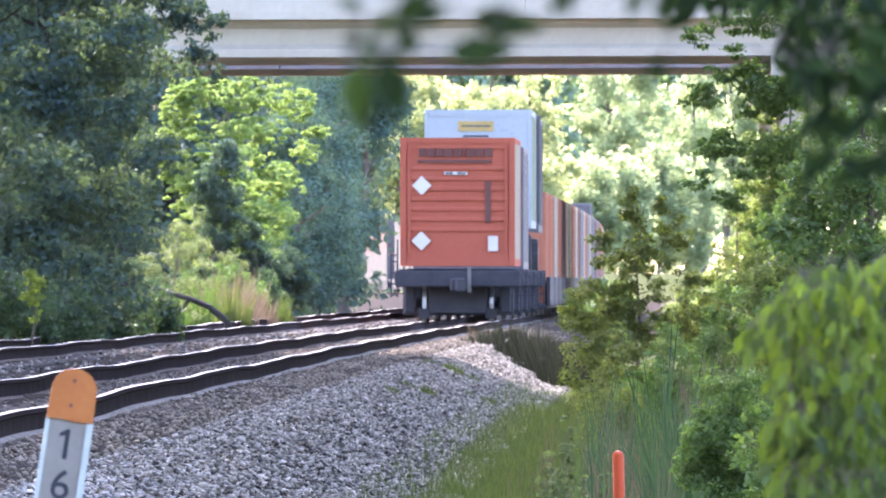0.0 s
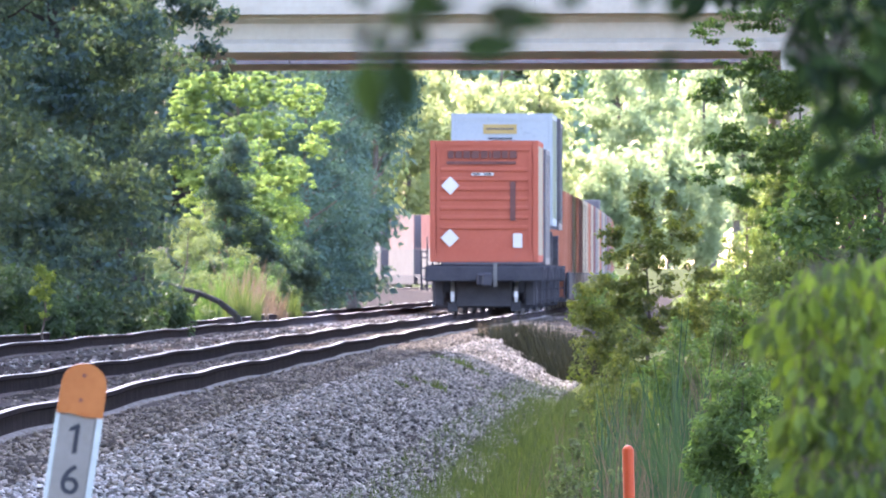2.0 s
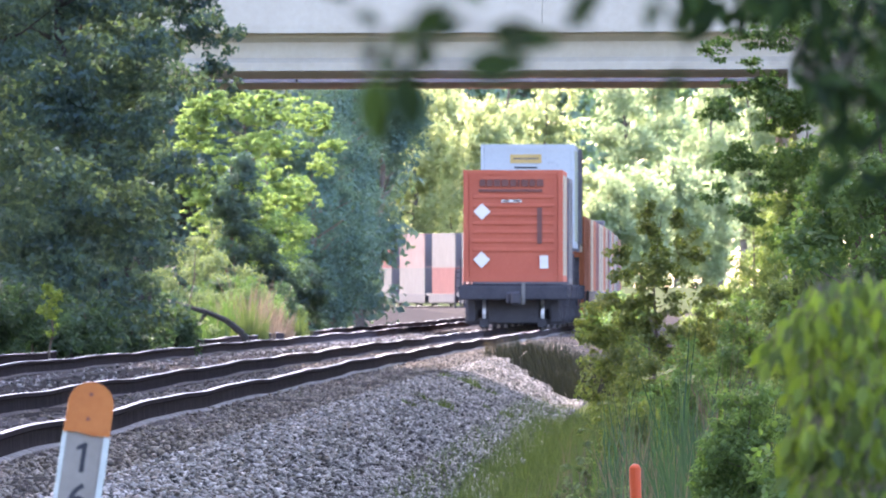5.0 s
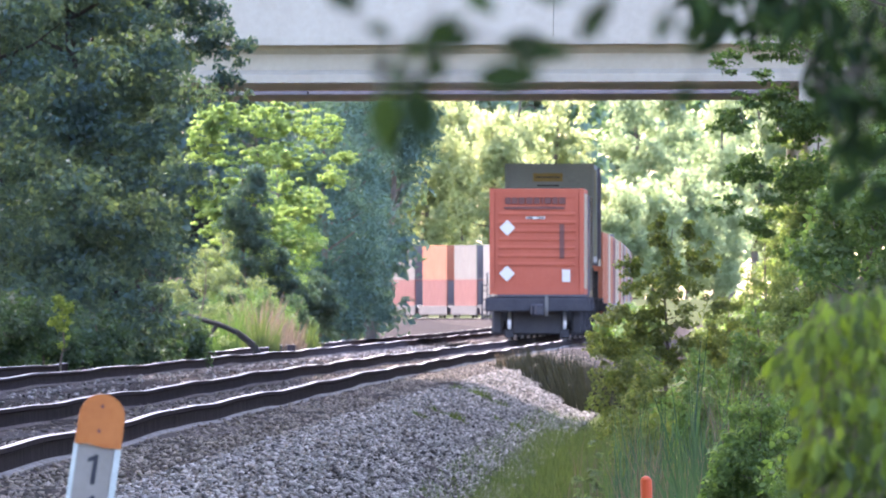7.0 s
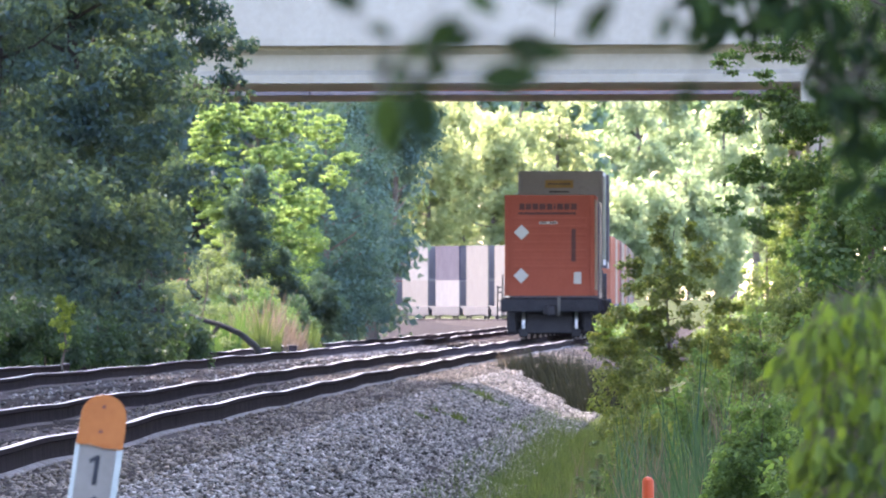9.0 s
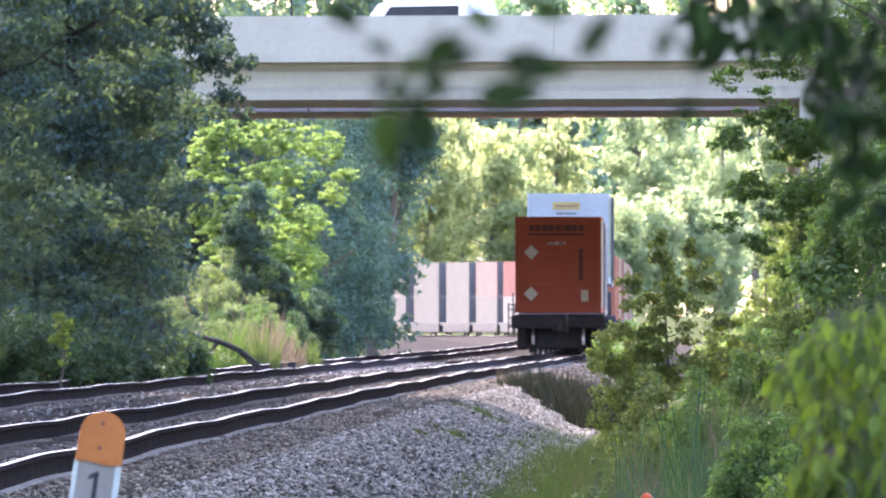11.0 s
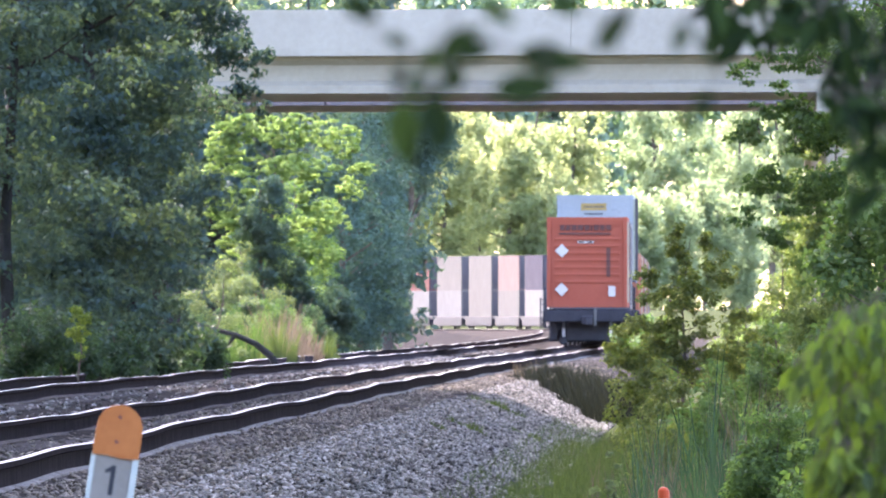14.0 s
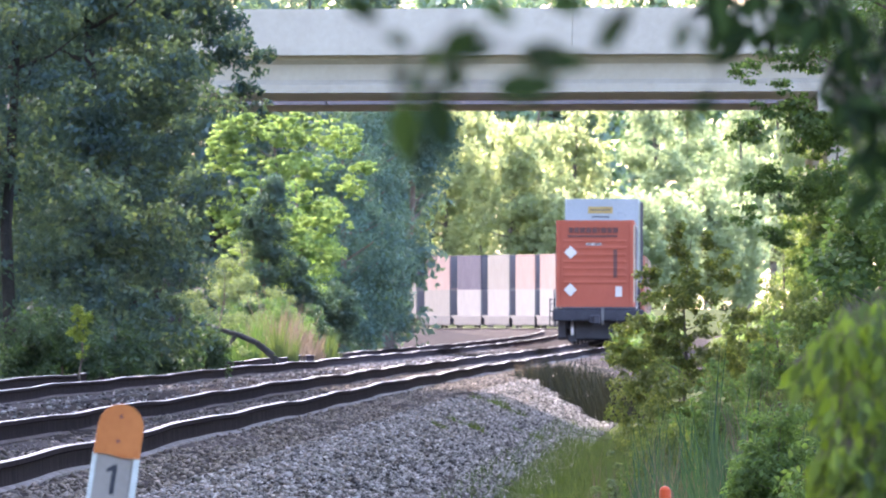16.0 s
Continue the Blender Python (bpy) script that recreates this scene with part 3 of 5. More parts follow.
for k, (bx, by, s, m) in enumerate(((340, 750, 1.4, "leaf_shrub"), (410, 738, 1.1, "leaf_bough"), (300, 720, 1.2, "leaf_shrub"), (470, 786, 1.0, "leaf_shrub"), (385, 756, 1.5, "leaf_sage"), (455, 750, 0.8, "leaf_bough"), (310, 696, 1.6, "leaf_sage"))):
    tree("shrub", px(bx, by), by, 1.6 * s, (0.6 * s, 0.6, 0.8 * s), 0.8 * s, 34, 0.18, 4200, 0.065, m, "weedy green shrub on the bank under the bridge", 54 + k, "shrubs under the bridge", limb_n=6)

# the far wood
WOOD = [(480, 2820, 30, 4.0), (560, 2775, 30, 4.0), (636, 2740, 27, 3.6), (704, 2715, 23, 3.0), (760, 2722, 25, 3.4), (822, 2712, 22, 3.0), (868, 2760, 29, 4.2), (938, 2775, 28, 3.4), (1074, 2856, 27, 3.2),
        (1130, 2874, 28, 3.6), (1224, 2904, 27, 3.2), (1290, 2960, 30, 4.0), (1360, 2999, 31, 4.2), (1440, 3030, 32, 4.2), (1530, 3066, 33, 4.5),
        (995, 2800, 15, 2.6), (1050, 2790, 13, 2.4), (1105, 2800, 14, 2.6), (1165, 2810, 16, 2.8), (1215, 2820, 15, 2.6), (900, 2710, 14, 2.2)]
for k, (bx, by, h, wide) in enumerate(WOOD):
    tree("woodland_tree", px(bx, by), by, h * 0.8, (wide, 3.2, h * 0.39), h * 0.385, 76, 1.2, 11500, 0.375, "leaf_far" if bx < 1000 else "leaf_far_cool", "tall sunlit broadleaf tree in the far wood, paled in colour as by haze", 80 + k, "far wood", spray=60, flat=0.2, narrow=0.75)
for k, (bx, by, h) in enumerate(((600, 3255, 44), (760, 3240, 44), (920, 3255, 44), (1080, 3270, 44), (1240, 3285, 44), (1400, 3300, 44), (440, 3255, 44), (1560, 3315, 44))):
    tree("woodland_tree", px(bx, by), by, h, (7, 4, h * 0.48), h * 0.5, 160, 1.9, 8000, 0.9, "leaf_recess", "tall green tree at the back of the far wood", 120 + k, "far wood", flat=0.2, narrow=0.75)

# a tall wood added on the line's sunny side, mostly unseen, to cast shade
rng_wood = np.random.default_rng(77)
SHADE_STANDS = [(y, 36.0, 10.0) for y in np.arange(-30, 380, 8.0)] + [(y, 34.0, 11.5) for y in np.arange(380, 470, 8.0)] + [(y, 19.0, 13.5) for y in np.arange(474, 640, 9.0)]
SHADE_STANDS += [(y, 13.0, 19.0) for y in np.arange(716, 770, 9.0)] + [(y, 18.0, 20.0) for y in np.arange(1000, 1180, 12.0)]
for k, (y, h, off) in enumerate(SHADE_STANDS):
    x = float(line_x(y)) - off + rng_wood.uniform(-1.0, 1.0)
    h *= rng_wood.uniform(0.94, 1.06)
    near = y < 470
    tree("broadleaf_tree", x, float(y), h, (3.4, 4.6, h * 0.44), h * 0.55, 140 if near else 90, 1.3 if near else 0.8, 1500 if y < 700 else 5000, 1.8 if near else 0.9 if y < 700 else 0.36, "leaf_mid", "tall green tree added beside the far track to shade the line", 400 + k, "tall wood beside the far track", narrow=0.75)

# an unseen wood added behind the ditch, to keep skylight off the line
for k, y in enumerate(np.arange(170, 670, 10.0)):
    x = float(line_x(y)) + 15.5 + rng_wood.uniform(-1.0, 1.0)
    tree("broadleaf_tree", x, float(y), 20.0, (3.4, 5.0, 8.8), 11.0, 120, 1.4, 1500, 1.7, "leaf_mid", "unseen tall green tree added behind the ditch to block skylight", 520 + k, "wood behind the ditch", narrow=0.75)

# right of the line
for k, (bx, by, h, rx, m) in enumerate(((1215, 636, 1.7, 0.45, "leaf_olive"), (1255, 627, 2.2, 0.45, "leaf_bright"), (1305, 618, 3.6, 0.55, "leaf_olive"), (1355, 630, 4.4, 0.7, "leaf_bough"), (1050, 750, 1.7, 0.6, "leaf_mid"), (1090, 732, 1.8, 0.6, "leaf_mid"))):
    tree("shrub", px(bx, by), by, h, (rx, 0.7, h * 0.44), h * 0.52, 40, 0.20, 5000, 0.085, m, "leafy shrub beside the line before the bridge", 170 + k, "shrubs before the bridge", spray=24, limb_n=12)
tree("sapling", px(1128, 354), 354, 3.1, (0.50, 0.45, 0.74), 2.0, 46, 0.11, 8200, 0.064, "leaf_sapling", "young olive green tree with russet shoots", 61, spray=26, limb_n=30, trunk_r=0.03, lobes=((-0.10, 0, 2.80, 0.12, 0.26, 16, 0.07), (0.50, 0, 2.45, 0.16, 0.16, 12, 0.07), (0.30, 0, 2.75, 0.12, 0.14, 8, 0.06), (-0.45, 0, 2.35, 0.16, 0.10, 10, 0.07), (-0.55, 0, 1.75, 0.30, 0.12, 14, 0.09), (0.62, 0, 1.9, 0.22, 0.16, 12, 0.08), (0.3, 0, 1.3, 0.3, 0.3, 14, 0.11), (-0.70, 0, 1.4, 0.30, 0.22, 22, 0.09), (0.78, 0, 1.45, 0.30, 0.24, 22, 0.09), (0.0, 0, 1.5, 0.4, 0.3, 20, 0.09)))
for k, (bx, by, h, rx, n, m) in enumerate(((1055, 366, 1.75, 0.42, 4200, "leaf_sapling"), (1120, 336, 1.5, 0.5, 4600, "leaf_sapling"), (1190, 318, 1.35, 0.5, 4600, "leaf_mid"), (1240, 372, 2.0, 0.45, 4600, "leaf_sapling"),
                                           (1080, 276, 0.95, 0.35, 3000, "leaf_sapling"), (1290, 330, 2.0, 0.5, 5200, "leaf_mid"))):
    tree("shrub", px(bx, by), by, h, (rx, 0.5, h * 0.46), h * 0.52, 36, 0.15, n, 0.060, m, "leafy green shrub beside the ballast", 140 + k, "bushes beside the ballast", spray=16, limb_n=8)
tree("broadleaf_tree", px(1505, 300), 300, 7.0, (1.1, 1.5, 2.7), 3.9, 90, 0.30, 27000, 0.062, "leaf_bough", "green broadleaf tree with layered boughs beside the ditch", 150, "trees along the ditch", spray=70, squash=0.35,
     lobes=((-1.45, 0, 3.55, 0.22, 0.14, 20, 0.10), (-1.1, 0, 3.75, 0.30, 0.20, 30, 0.11), (-0.8, 0, 3.5, 0.30, 0.22, 30, 0.12), (-1.25, 0.2, 3.05, 0.24, 0.16, 22, 0.10), (-0.9, 0, 2.85, 0.30, 0.2, 26, 0.11), (-1.5, 0, 2.72, 0.16, 0.10, 10, 0.08), (-1.2, 0, 2.5, 0.25, 0.12, 18, 0.10), (-0.75, 0, 2.3, 0.3, 0.2, 22, 0.11), (-1.0, 0, 4.3, 0.35, 0.2, 26, 0.12), (-1.5, 0, 4.15, 0.2, 0.15, 14, 0.1), (-0.6, 0, 4.6, 0.4, 0.25, 26, 0.13)))
tree("broadleaf_tree", px(1600, 270), 270, 7.0, (1.1, 1.5, 3.0), 3.7, 90, 0.30, 20000, 0.065, "leaf_bough", "green broadleaf tree with layered boughs beside the ditch", 151, "trees along the ditch", spray=50, squash=0.35)
tree("broadleaf_tree", px(1390, 618), 618, 6.0, (0.95, 1.1, 2.3), 3.5, 90, 0.24, 18000, 0.09, "leaf_olive", "sunlit yellow-green young tree beside the ditch", 152, "trees along the ditch", spray=40)
tree("broadleaf_tree", px(1400, 270), 270, 2.3, (0.55, 0.7, 0.95), 1.2, 60, 0.17, 11000, 0.055, "leaf_olive", "dense green young tree beside the ditch", 153, "trees along the ditch", spray=30)
tree("broadleaf_tree", px(1520, 180), 180, 3.2, (0.55, 0.6, 1.1), 1.75, 60, 0.15, 13000, 0.046, "leaf_bough", "broad-leaved green young tree beside the ditch", 154, "trees along the ditch", spray=20, narrow=0.65)
tree("shrub", px(1300, 186), 186, 1.38, (0.34, 0.3, 0.46), 0.82, 70, 0.10, 10500, 0.040, "leaf_mid", "rounded green bush in tall grass", 71, limb_n=8)
for k, (bx, by, h) in enumerate(((985, 180, 0.85), (1030, 184, 0.75), (962, 198, 0.75), (1008, 210, 1.0), (1072, 200, 0.8), (1000, 186, 0.7), (975, 190, 0.95), (1020, 178, 0.6), (995, 194, 1.0), (1048, 176, 0.55), (950, 184, 0.6))):
    tree("weed", px(bx, by), by, h, (0.045, 0.06, h * 0.5), h * 0.5, 20, 0.022, 300, 0.040, "leaf_pale", "pale leafy weed in the verge grass", 160 + k, "pale weeds in the verge", limb_n=5, trunk_r=0.008)
tree("shrub", px(1390, 180), 180, 1.3, (0.30, 0.3, 0.5), 0.65, 36, 0.12, 2600, 0.055, "leaf_mid", "dark green bush in tall grass", 72, limb_n=8)


for k, (bx, by, h, rx) in enumerate(((890, 552, 0.34, 0.35), (925, 537, 0.48, 0.45), (960, 522, 0.58, 0.5), (995, 504, 0.62, 0.5), (1030, 489, 0.72, 0.5))):
    tree("weed", px(bx, by), by, h, (rx, 0.5, h * 0.5), h * 0.45, 30, 0.09, 2200, 0.05, "weed", "dark brown-green leafy weeds beside the ballast", 180 + k, "weeds at the ballast edge", limb_n=8, trunk_r=0.01, spray=14)


# a fallen bough on the bank
def fallen_bough():
    y = 630.0
    b = thing("fallen_bough", "dark fallen bough lying on the weedy bank", "branch", at=pose(px(345, y), y, 0))
    bm = bmesh.new()
    pts = [(-0.95, 0.2, 0.80), (-0.5, 0.1, 0.66), (-0.1, 0, 0.55), (0.3, -0.1, 0.38), (0.65, -0.1, 0.10), (0.9, -0.1, -0.5)]
    for i in range(5):
        rod(bm, pts[i], pts[i + 1], 0.034 + 0.010 * i, 0.044 + 0.010 * i, 8)
    rod(bm, pts[2], (-0.3, 0, 0.3), 0.05, 0.03, 6)
    rod(bm, pts[1], (-0.75, 0, -0.4), 0.035, 0.05, 6)
    part("wood", bm, "shade_bark", b)


fallen_bough()


# ---- bridge ----
BRIDGE_Y = 864.0
SKEW = 25.4
bridge = thing("road_bridge", "pale concrete road bridge on grey beams over the railway", "bridge", at=pose(0, BRIDGE_Y, 0, 0, 0, -SKEW))
bridge["kind"] = "structure"


def bridge_bar(name, outline, x0, x1, y, mat, label=""):
    """outline: y, z pairs, pushed along the bridge."""
    bm = bmesh.new()
    prism(bm, [(a + y, b) for a, b in outline], x0, x1)
    for v in bm.verts:
        v.co = Vector((v.co.y, v.co.x, v.co.z))
    bmesh.ops.recalc_face_normals(bm, faces=bm.faces)
    return part(name, bm, mat, bridge, label)


WIDE = 58.0
DECKS = [(0.0, 24.8), (34.6, WIDE)]  # two carriageways with daylight between them
SPAN = [(-60.0, -22.0), (-22.0, 10.7), (10.7, 60.0)]
PARAPET = [(0, 8.58), (0.02, 8.883), (0.08, 9.676), (0.32, 9.676), (0.36, 8.883), (0.46, 8.58)]
FASCIA = [(-0.06, 8.361), (-0.06, 8.58), (0.9, 8.58), (0.9, 8.361)]
BEAM = [(0.42, 8.361), (0.42, 8.236), (0.62, 8.1), (0.62, 7.662), (0.42, 7.526), (0.42, 7.297), (1.02, 7.297), (1.02, 7.526), (0.82, 7.662), (0.82, 8.1), (1.02, 8.236), (1.02, 8.361)]
for y0, y1 in DECKS:
    bridge_bar("deck", [(y0, 8.371), (y0, 8.59), (y1, 8.59), (y1, 8.371)], -60, 60, 0.004, "girder", "concrete deck slab")
    bridge_bar("roadway", [(y0 + 0.5, 8.59), (y0 + 0.5, 8.632), (y1 - 0.5, 8.632), (y1 - 0.5, 8.59)], -60, 60, 0, "asphalt")
for x0, x1 in ((-520, -60.02), (60.02, 520)):
    bridge_bar("approach_bank", [(0, 8.59), (WIDE, 8.59), (WIDE + 14, -0.6), (-14, -0.6)], x0, x1, 0, "soil", "grassy road bank")
    bridge_bar("approach_road", [(0.5, 8.59), (0.5, 8.632), (WIDE - 0.5, 8.632), (WIDE - 0.5, 8.59)], x0, x1, 0.004, "asphalt")
for x0, x1 in ((-60, -29.7), (-29.68, -9.1), (-9.08, 2.56), (2.58, 18.2), (18.22, 34.2), (34.22, 60)):
    bridge_bar("parapet", PARAPET, x0, x1, 0, "concrete", "white concrete parapet wall")
for y1 in (24.8, WIDE):
    bridge_bar("far_parapet", [(y1 - a, b) for a, b in PARAPET], -60, 60, 0, "concrete", "white concrete parapet wall")
bridge_bar("inner_parapet", [(34.6 + a, b) for a, b in PARAPET], -60, 60, 0, "concrete", "white concrete parapet wall")
for x0, x1 in ((-60, -22.02), (-22, 10.7), (10.72, 60)):
    bridge_bar("fascia", FASCIA, x0, x1, -0.004, "concrete", "deck edge of pale concrete")
for y in [i * 2.95 for i in range(9)] + [34.6 + i * 3.1 for i in range(8)]:
    # the beams deepen a little across the bridge
    section = [(a, b - (0.002 * y if b < 7.7 else 0.0)) for a, b in BEAM]
    for x0, x1 in SPAN:
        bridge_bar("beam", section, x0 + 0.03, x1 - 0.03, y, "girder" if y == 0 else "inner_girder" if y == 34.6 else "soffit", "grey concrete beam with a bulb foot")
for x in (-22.0, 10.7):
    # each pier is a row of columns in line with the tracks
    for y in (1.6, 11.8, 22.0, 36.6, 46.0, 55.4):
        at = x - y * math.tan(radians(SKEW))
        bm = bmesh.new()
        rod(bm, (at, y + 1, -1.2), (at, y + 1, 6.326 - 0.002 * y), 0.55, 0.55, 20)
        part("pier_column", bm, "girder", bridge, "round concrete column")
    for y0, y1 in DECKS:
        bm = bmesh.new()
        box(bm, -0.7, 0.7, y0 / math.cos(radians(SKEW)), (y1 - 0.6) / math.cos(radians(SKEW)), 6.326, 7.286, 0.03)
        bm.transform(Matrix.Translation((x + 0.2, 0.3, 0)) @ Matrix.Rotation(radians(SKEW), 4, "Z"))
        for v in bm.verts:
            v.co.z -= 0.002 * v.co.y
        part("pier_cap", bm, "girder", bridge, "concrete pier cap")

# ---- the train ----
CAR_PITCH = 18.6


def wheelset(parent, y):
    for x in (-0.76, 0.76):
        bm = bmesh.new()
        rod(bm, (x - 0.06, y, 0.42), (x + 0.06, y, 0.42), 0.42, 0.42, 20)
        rod(bm, (x - 0.09 * np.sign(x), y, 0.42), (x - 0.05 * np.sign(x), y, 0.42), 0.445, 0.445, 20)
        part("wheel", bm, "steel", parent)
        bm = bmesh.new()
        rod(bm, (x - 0.045, y, 0.42), (x + 0.045, y, 0.42), 0.425, 0.425, 20)
        part("tread", bm, "bright_steel", parent, "polished wheel tread")
    bm = bmesh.new()
    rod(bm, (-0.95, y, 0.42), (0.95, y, 0.42), 0.075, 0.075, 10)
    part("axle", bm, "steel", parent)


def bogie(parent, y, label="cast steel bogie"):
    bm = bmesh.new()
    for x in (-1.0, 1.0):
        box(bm, x - 0.09, x + 0.09, y - 1.15, y + 1.15, 0.34, 0.52, 0.02)
        box(bm, x - 0.11, x + 0.11, y - 0.35, y + 0.35, 0.25, 0.68, 0.03)
        for e in (-0.88, 0.88):
            box(bm, x - 0.13, x + 0.13, y + e - 0.14, y + e + 0.14, 0.28, 0.56, 0.03)
    box(bm, -1.05, 1.05, y - 0.2, y + 0.2, 0.50, 0.80, 0.03)
    frame_part = part("bogie", bm, "steel", parent, label)
    for e in (-0.88, 0.88):
        wheelset(frame_part, y + e)


def flat_car(label):
    """A spine car: the rear end is at y = 0, the car runs forward along y."""
    car = thing("flat_car", label, "rail car", "rail cars of the train")
    box_part("spine", (-0.35, 0.35, 0.3, 23.6, 0.80, 1.14), "steel", car, "black centre beam", 0.02)
    part_y = (0.95, 6.2, 11.5, 16.3, 22.6)
    for y in part_y:
        bm = bmesh.new()
        box(bm, -1.28, 1.28, y - 0.22, y + 0.22, 1.0, 1.19, 0.02)
        box(bm, -1.33, -1.24, y - 0.35, y + 0.35, 0.86, 1.19, 0.01)
        box(bm, 1.24, 1.33, y - 0.35, y + 0.35, 0.86, 1.19, 0.01)
        part("cross_bearer", bm, "steel", car, "black cross bearer")
    box_part("end_sill", (-1.42, 1.42, -0.08, 0.22, 0.78, 1.16), "steel", car, "black end beam", 0.03)
    box_part("end_platform", (-1.36, 1.36, 0.22, 1.2, 1.06, 1.12), "steel", car, "black walkway plate", 0.01)
    bm = bmesh.new()
    box(bm, -0.17, 0.17, -0.75, -0.05, 0.68, 0.98, 0.04)
    box(bm, -0.05, 0.20, -0.95, -0.70, 0.66, 1.0, 0.05)
    part("coupler", bm, "steel", car, "cast steel coupler")
    bm = bmesh.new()
    for x in (-1.50, -1.36):
        rod(bm, (x, -0.05, 0.55), (x, -0.05, 1.85 if x > -1.4 else 1.55), 0.022, 0.022, 6)
    for z in (0.6, 0.85, 1.1, 1.35, 1.5):
        rod(bm, (-1.50, -0.05, z), (-1.36, -0.05, z), 0.016, 0.016, 6)
    part("end_ladder", bm, "steel", car, "black grab irons and ladder")
    bm = bmesh.new()
    rod(bm, (1.30, -0.05, 0.3), (1.30, -0.05, 1.05), 0.02, 0.02, 6)
    rod(bm, (1.44, -0.05, 0.3), (1.44, -0.05, 1.05), 0.02, 0.02, 6)
    for z in (0.35, 0.6, 0.85):
        rod(bm, (1.30, -0.05, z), (1.44, -0.05, z), 0.016, 0.016, 6)
    part("side_step", bm, "steel", car, "black step irons")
    bm = bmesh.new()
    box(bm, -0.66, 0.66, 0.55, 0.8, 0.17, 0.82, 0.03)
    part("brake_beam", bm, "steel", car, "dark brake beam")
    # added black plate that fills out the dark mass under the car
    box_part("dark_filler_plate", (-1.25, 1.25, 1.72, 1.84, 0.14, 0.98), "steel", car, "black filler plate under the end platform", 0.02)
    for x in (-0.76, 0.76):
        box_part("brake_shoe", (x - 0.13, x + 0.13, 0.58, 0.74, 0.06, 0.30), "steel", car, "dark brake shoe", 0.02)
        # added block, more filling for the dark mass beside the wheel
        box_part("dark_filler_block", (x * 1.43 - 0.12, x * 1.43 + 0.12, 0.5, 0.8, 0.2, 0.80), "steel", car, "dark filler block beside the wheel", 0.03)
    bogie(car, 2.1)
    bogie(car, 21.4)
    return car


def container(length, height, mat, label, ribs=True, group="containers on the train", door=True, plain=False):
    """A box with its rear end at y = 0 and its foot at z = 0; plain: rails and posts are one with the shell."""
    w = 1.295
    c = thing("container", label, "container", group)
    bm = bmesh.new()
    inset = 0.012 if plain else 0.03
    box(bm, -w + inset, w - inset, 0.03, length - 0.03, 0.02 if plain else 0.14, height - inset)
    part("shell", bm, mat, c)
    if not plain:
        for x in (-w, w - 0.13):
            for y in (0, length - 0.13):
                box_part("corner_post", (x, x + 0.13, y, y + 0.13, 0, height), "door_dark" if door and y == 0 and mat != "orange_dull" else mat, c, bevel=0.01)
        for z0, z1 in ((0.0, 0.16), (height - 0.12, height - 0.002)):
            for x in (-w + 0.004, w - 0.09):
                box_part("side_rail", (x, x + 0.086, 0.13, length - 0.13, z0, z1), mat, c)
            for y in (0.004, length - 0.09):
                box_part("end_rail", (-w + 0.13, w - 0.13, y, y + 0.086, z0, z1), mat, c)
    if ribs:
        n = int(length / (1.1 if plain else 0.55))
        for side in (-1, 1):
            bm = bmesh.new()
            last = None
            for i in range(n):
                y = 0.35 + (length - 0.7) * i / (n - 1)
                for dy, deep in ((-0.16, 0.027), (-0.11, 0.006), (0.11, 0.006), (0.16, 0.027)):
                    pair = [bm.verts.new((side * (w - deep), y + dy, z)) for z in (0.16, height - 0.12)]
                    if last:
                        bm.faces.new((last[0], pair[0], pair[1], last[1]))
                    last = pair
            # tan on the orange box's sides stands for warm bounced light
            part("side_panel", bm, "tan" if mat == "orange" else mat, c, "corrugated side panel")
    if door:
        box_part("door_panel", (-w + 0.13, w - 0.13, 0.012, 0.028, 0.16, height - 0.12), "door_dark" if mat != "orange_dull" else mat, c, "dark door panels")
        for x in () if plain else (-0.75, -0.35, 0.35, 0.75):
            bm = bmesh.new()
            rod(bm, (x, 0.0, 0.2), (x, 0.0, height - 0.2), 0.02, 0.02, 6)
            part("door_bar", bm, "steel", c, "steel locking bar")
    return c


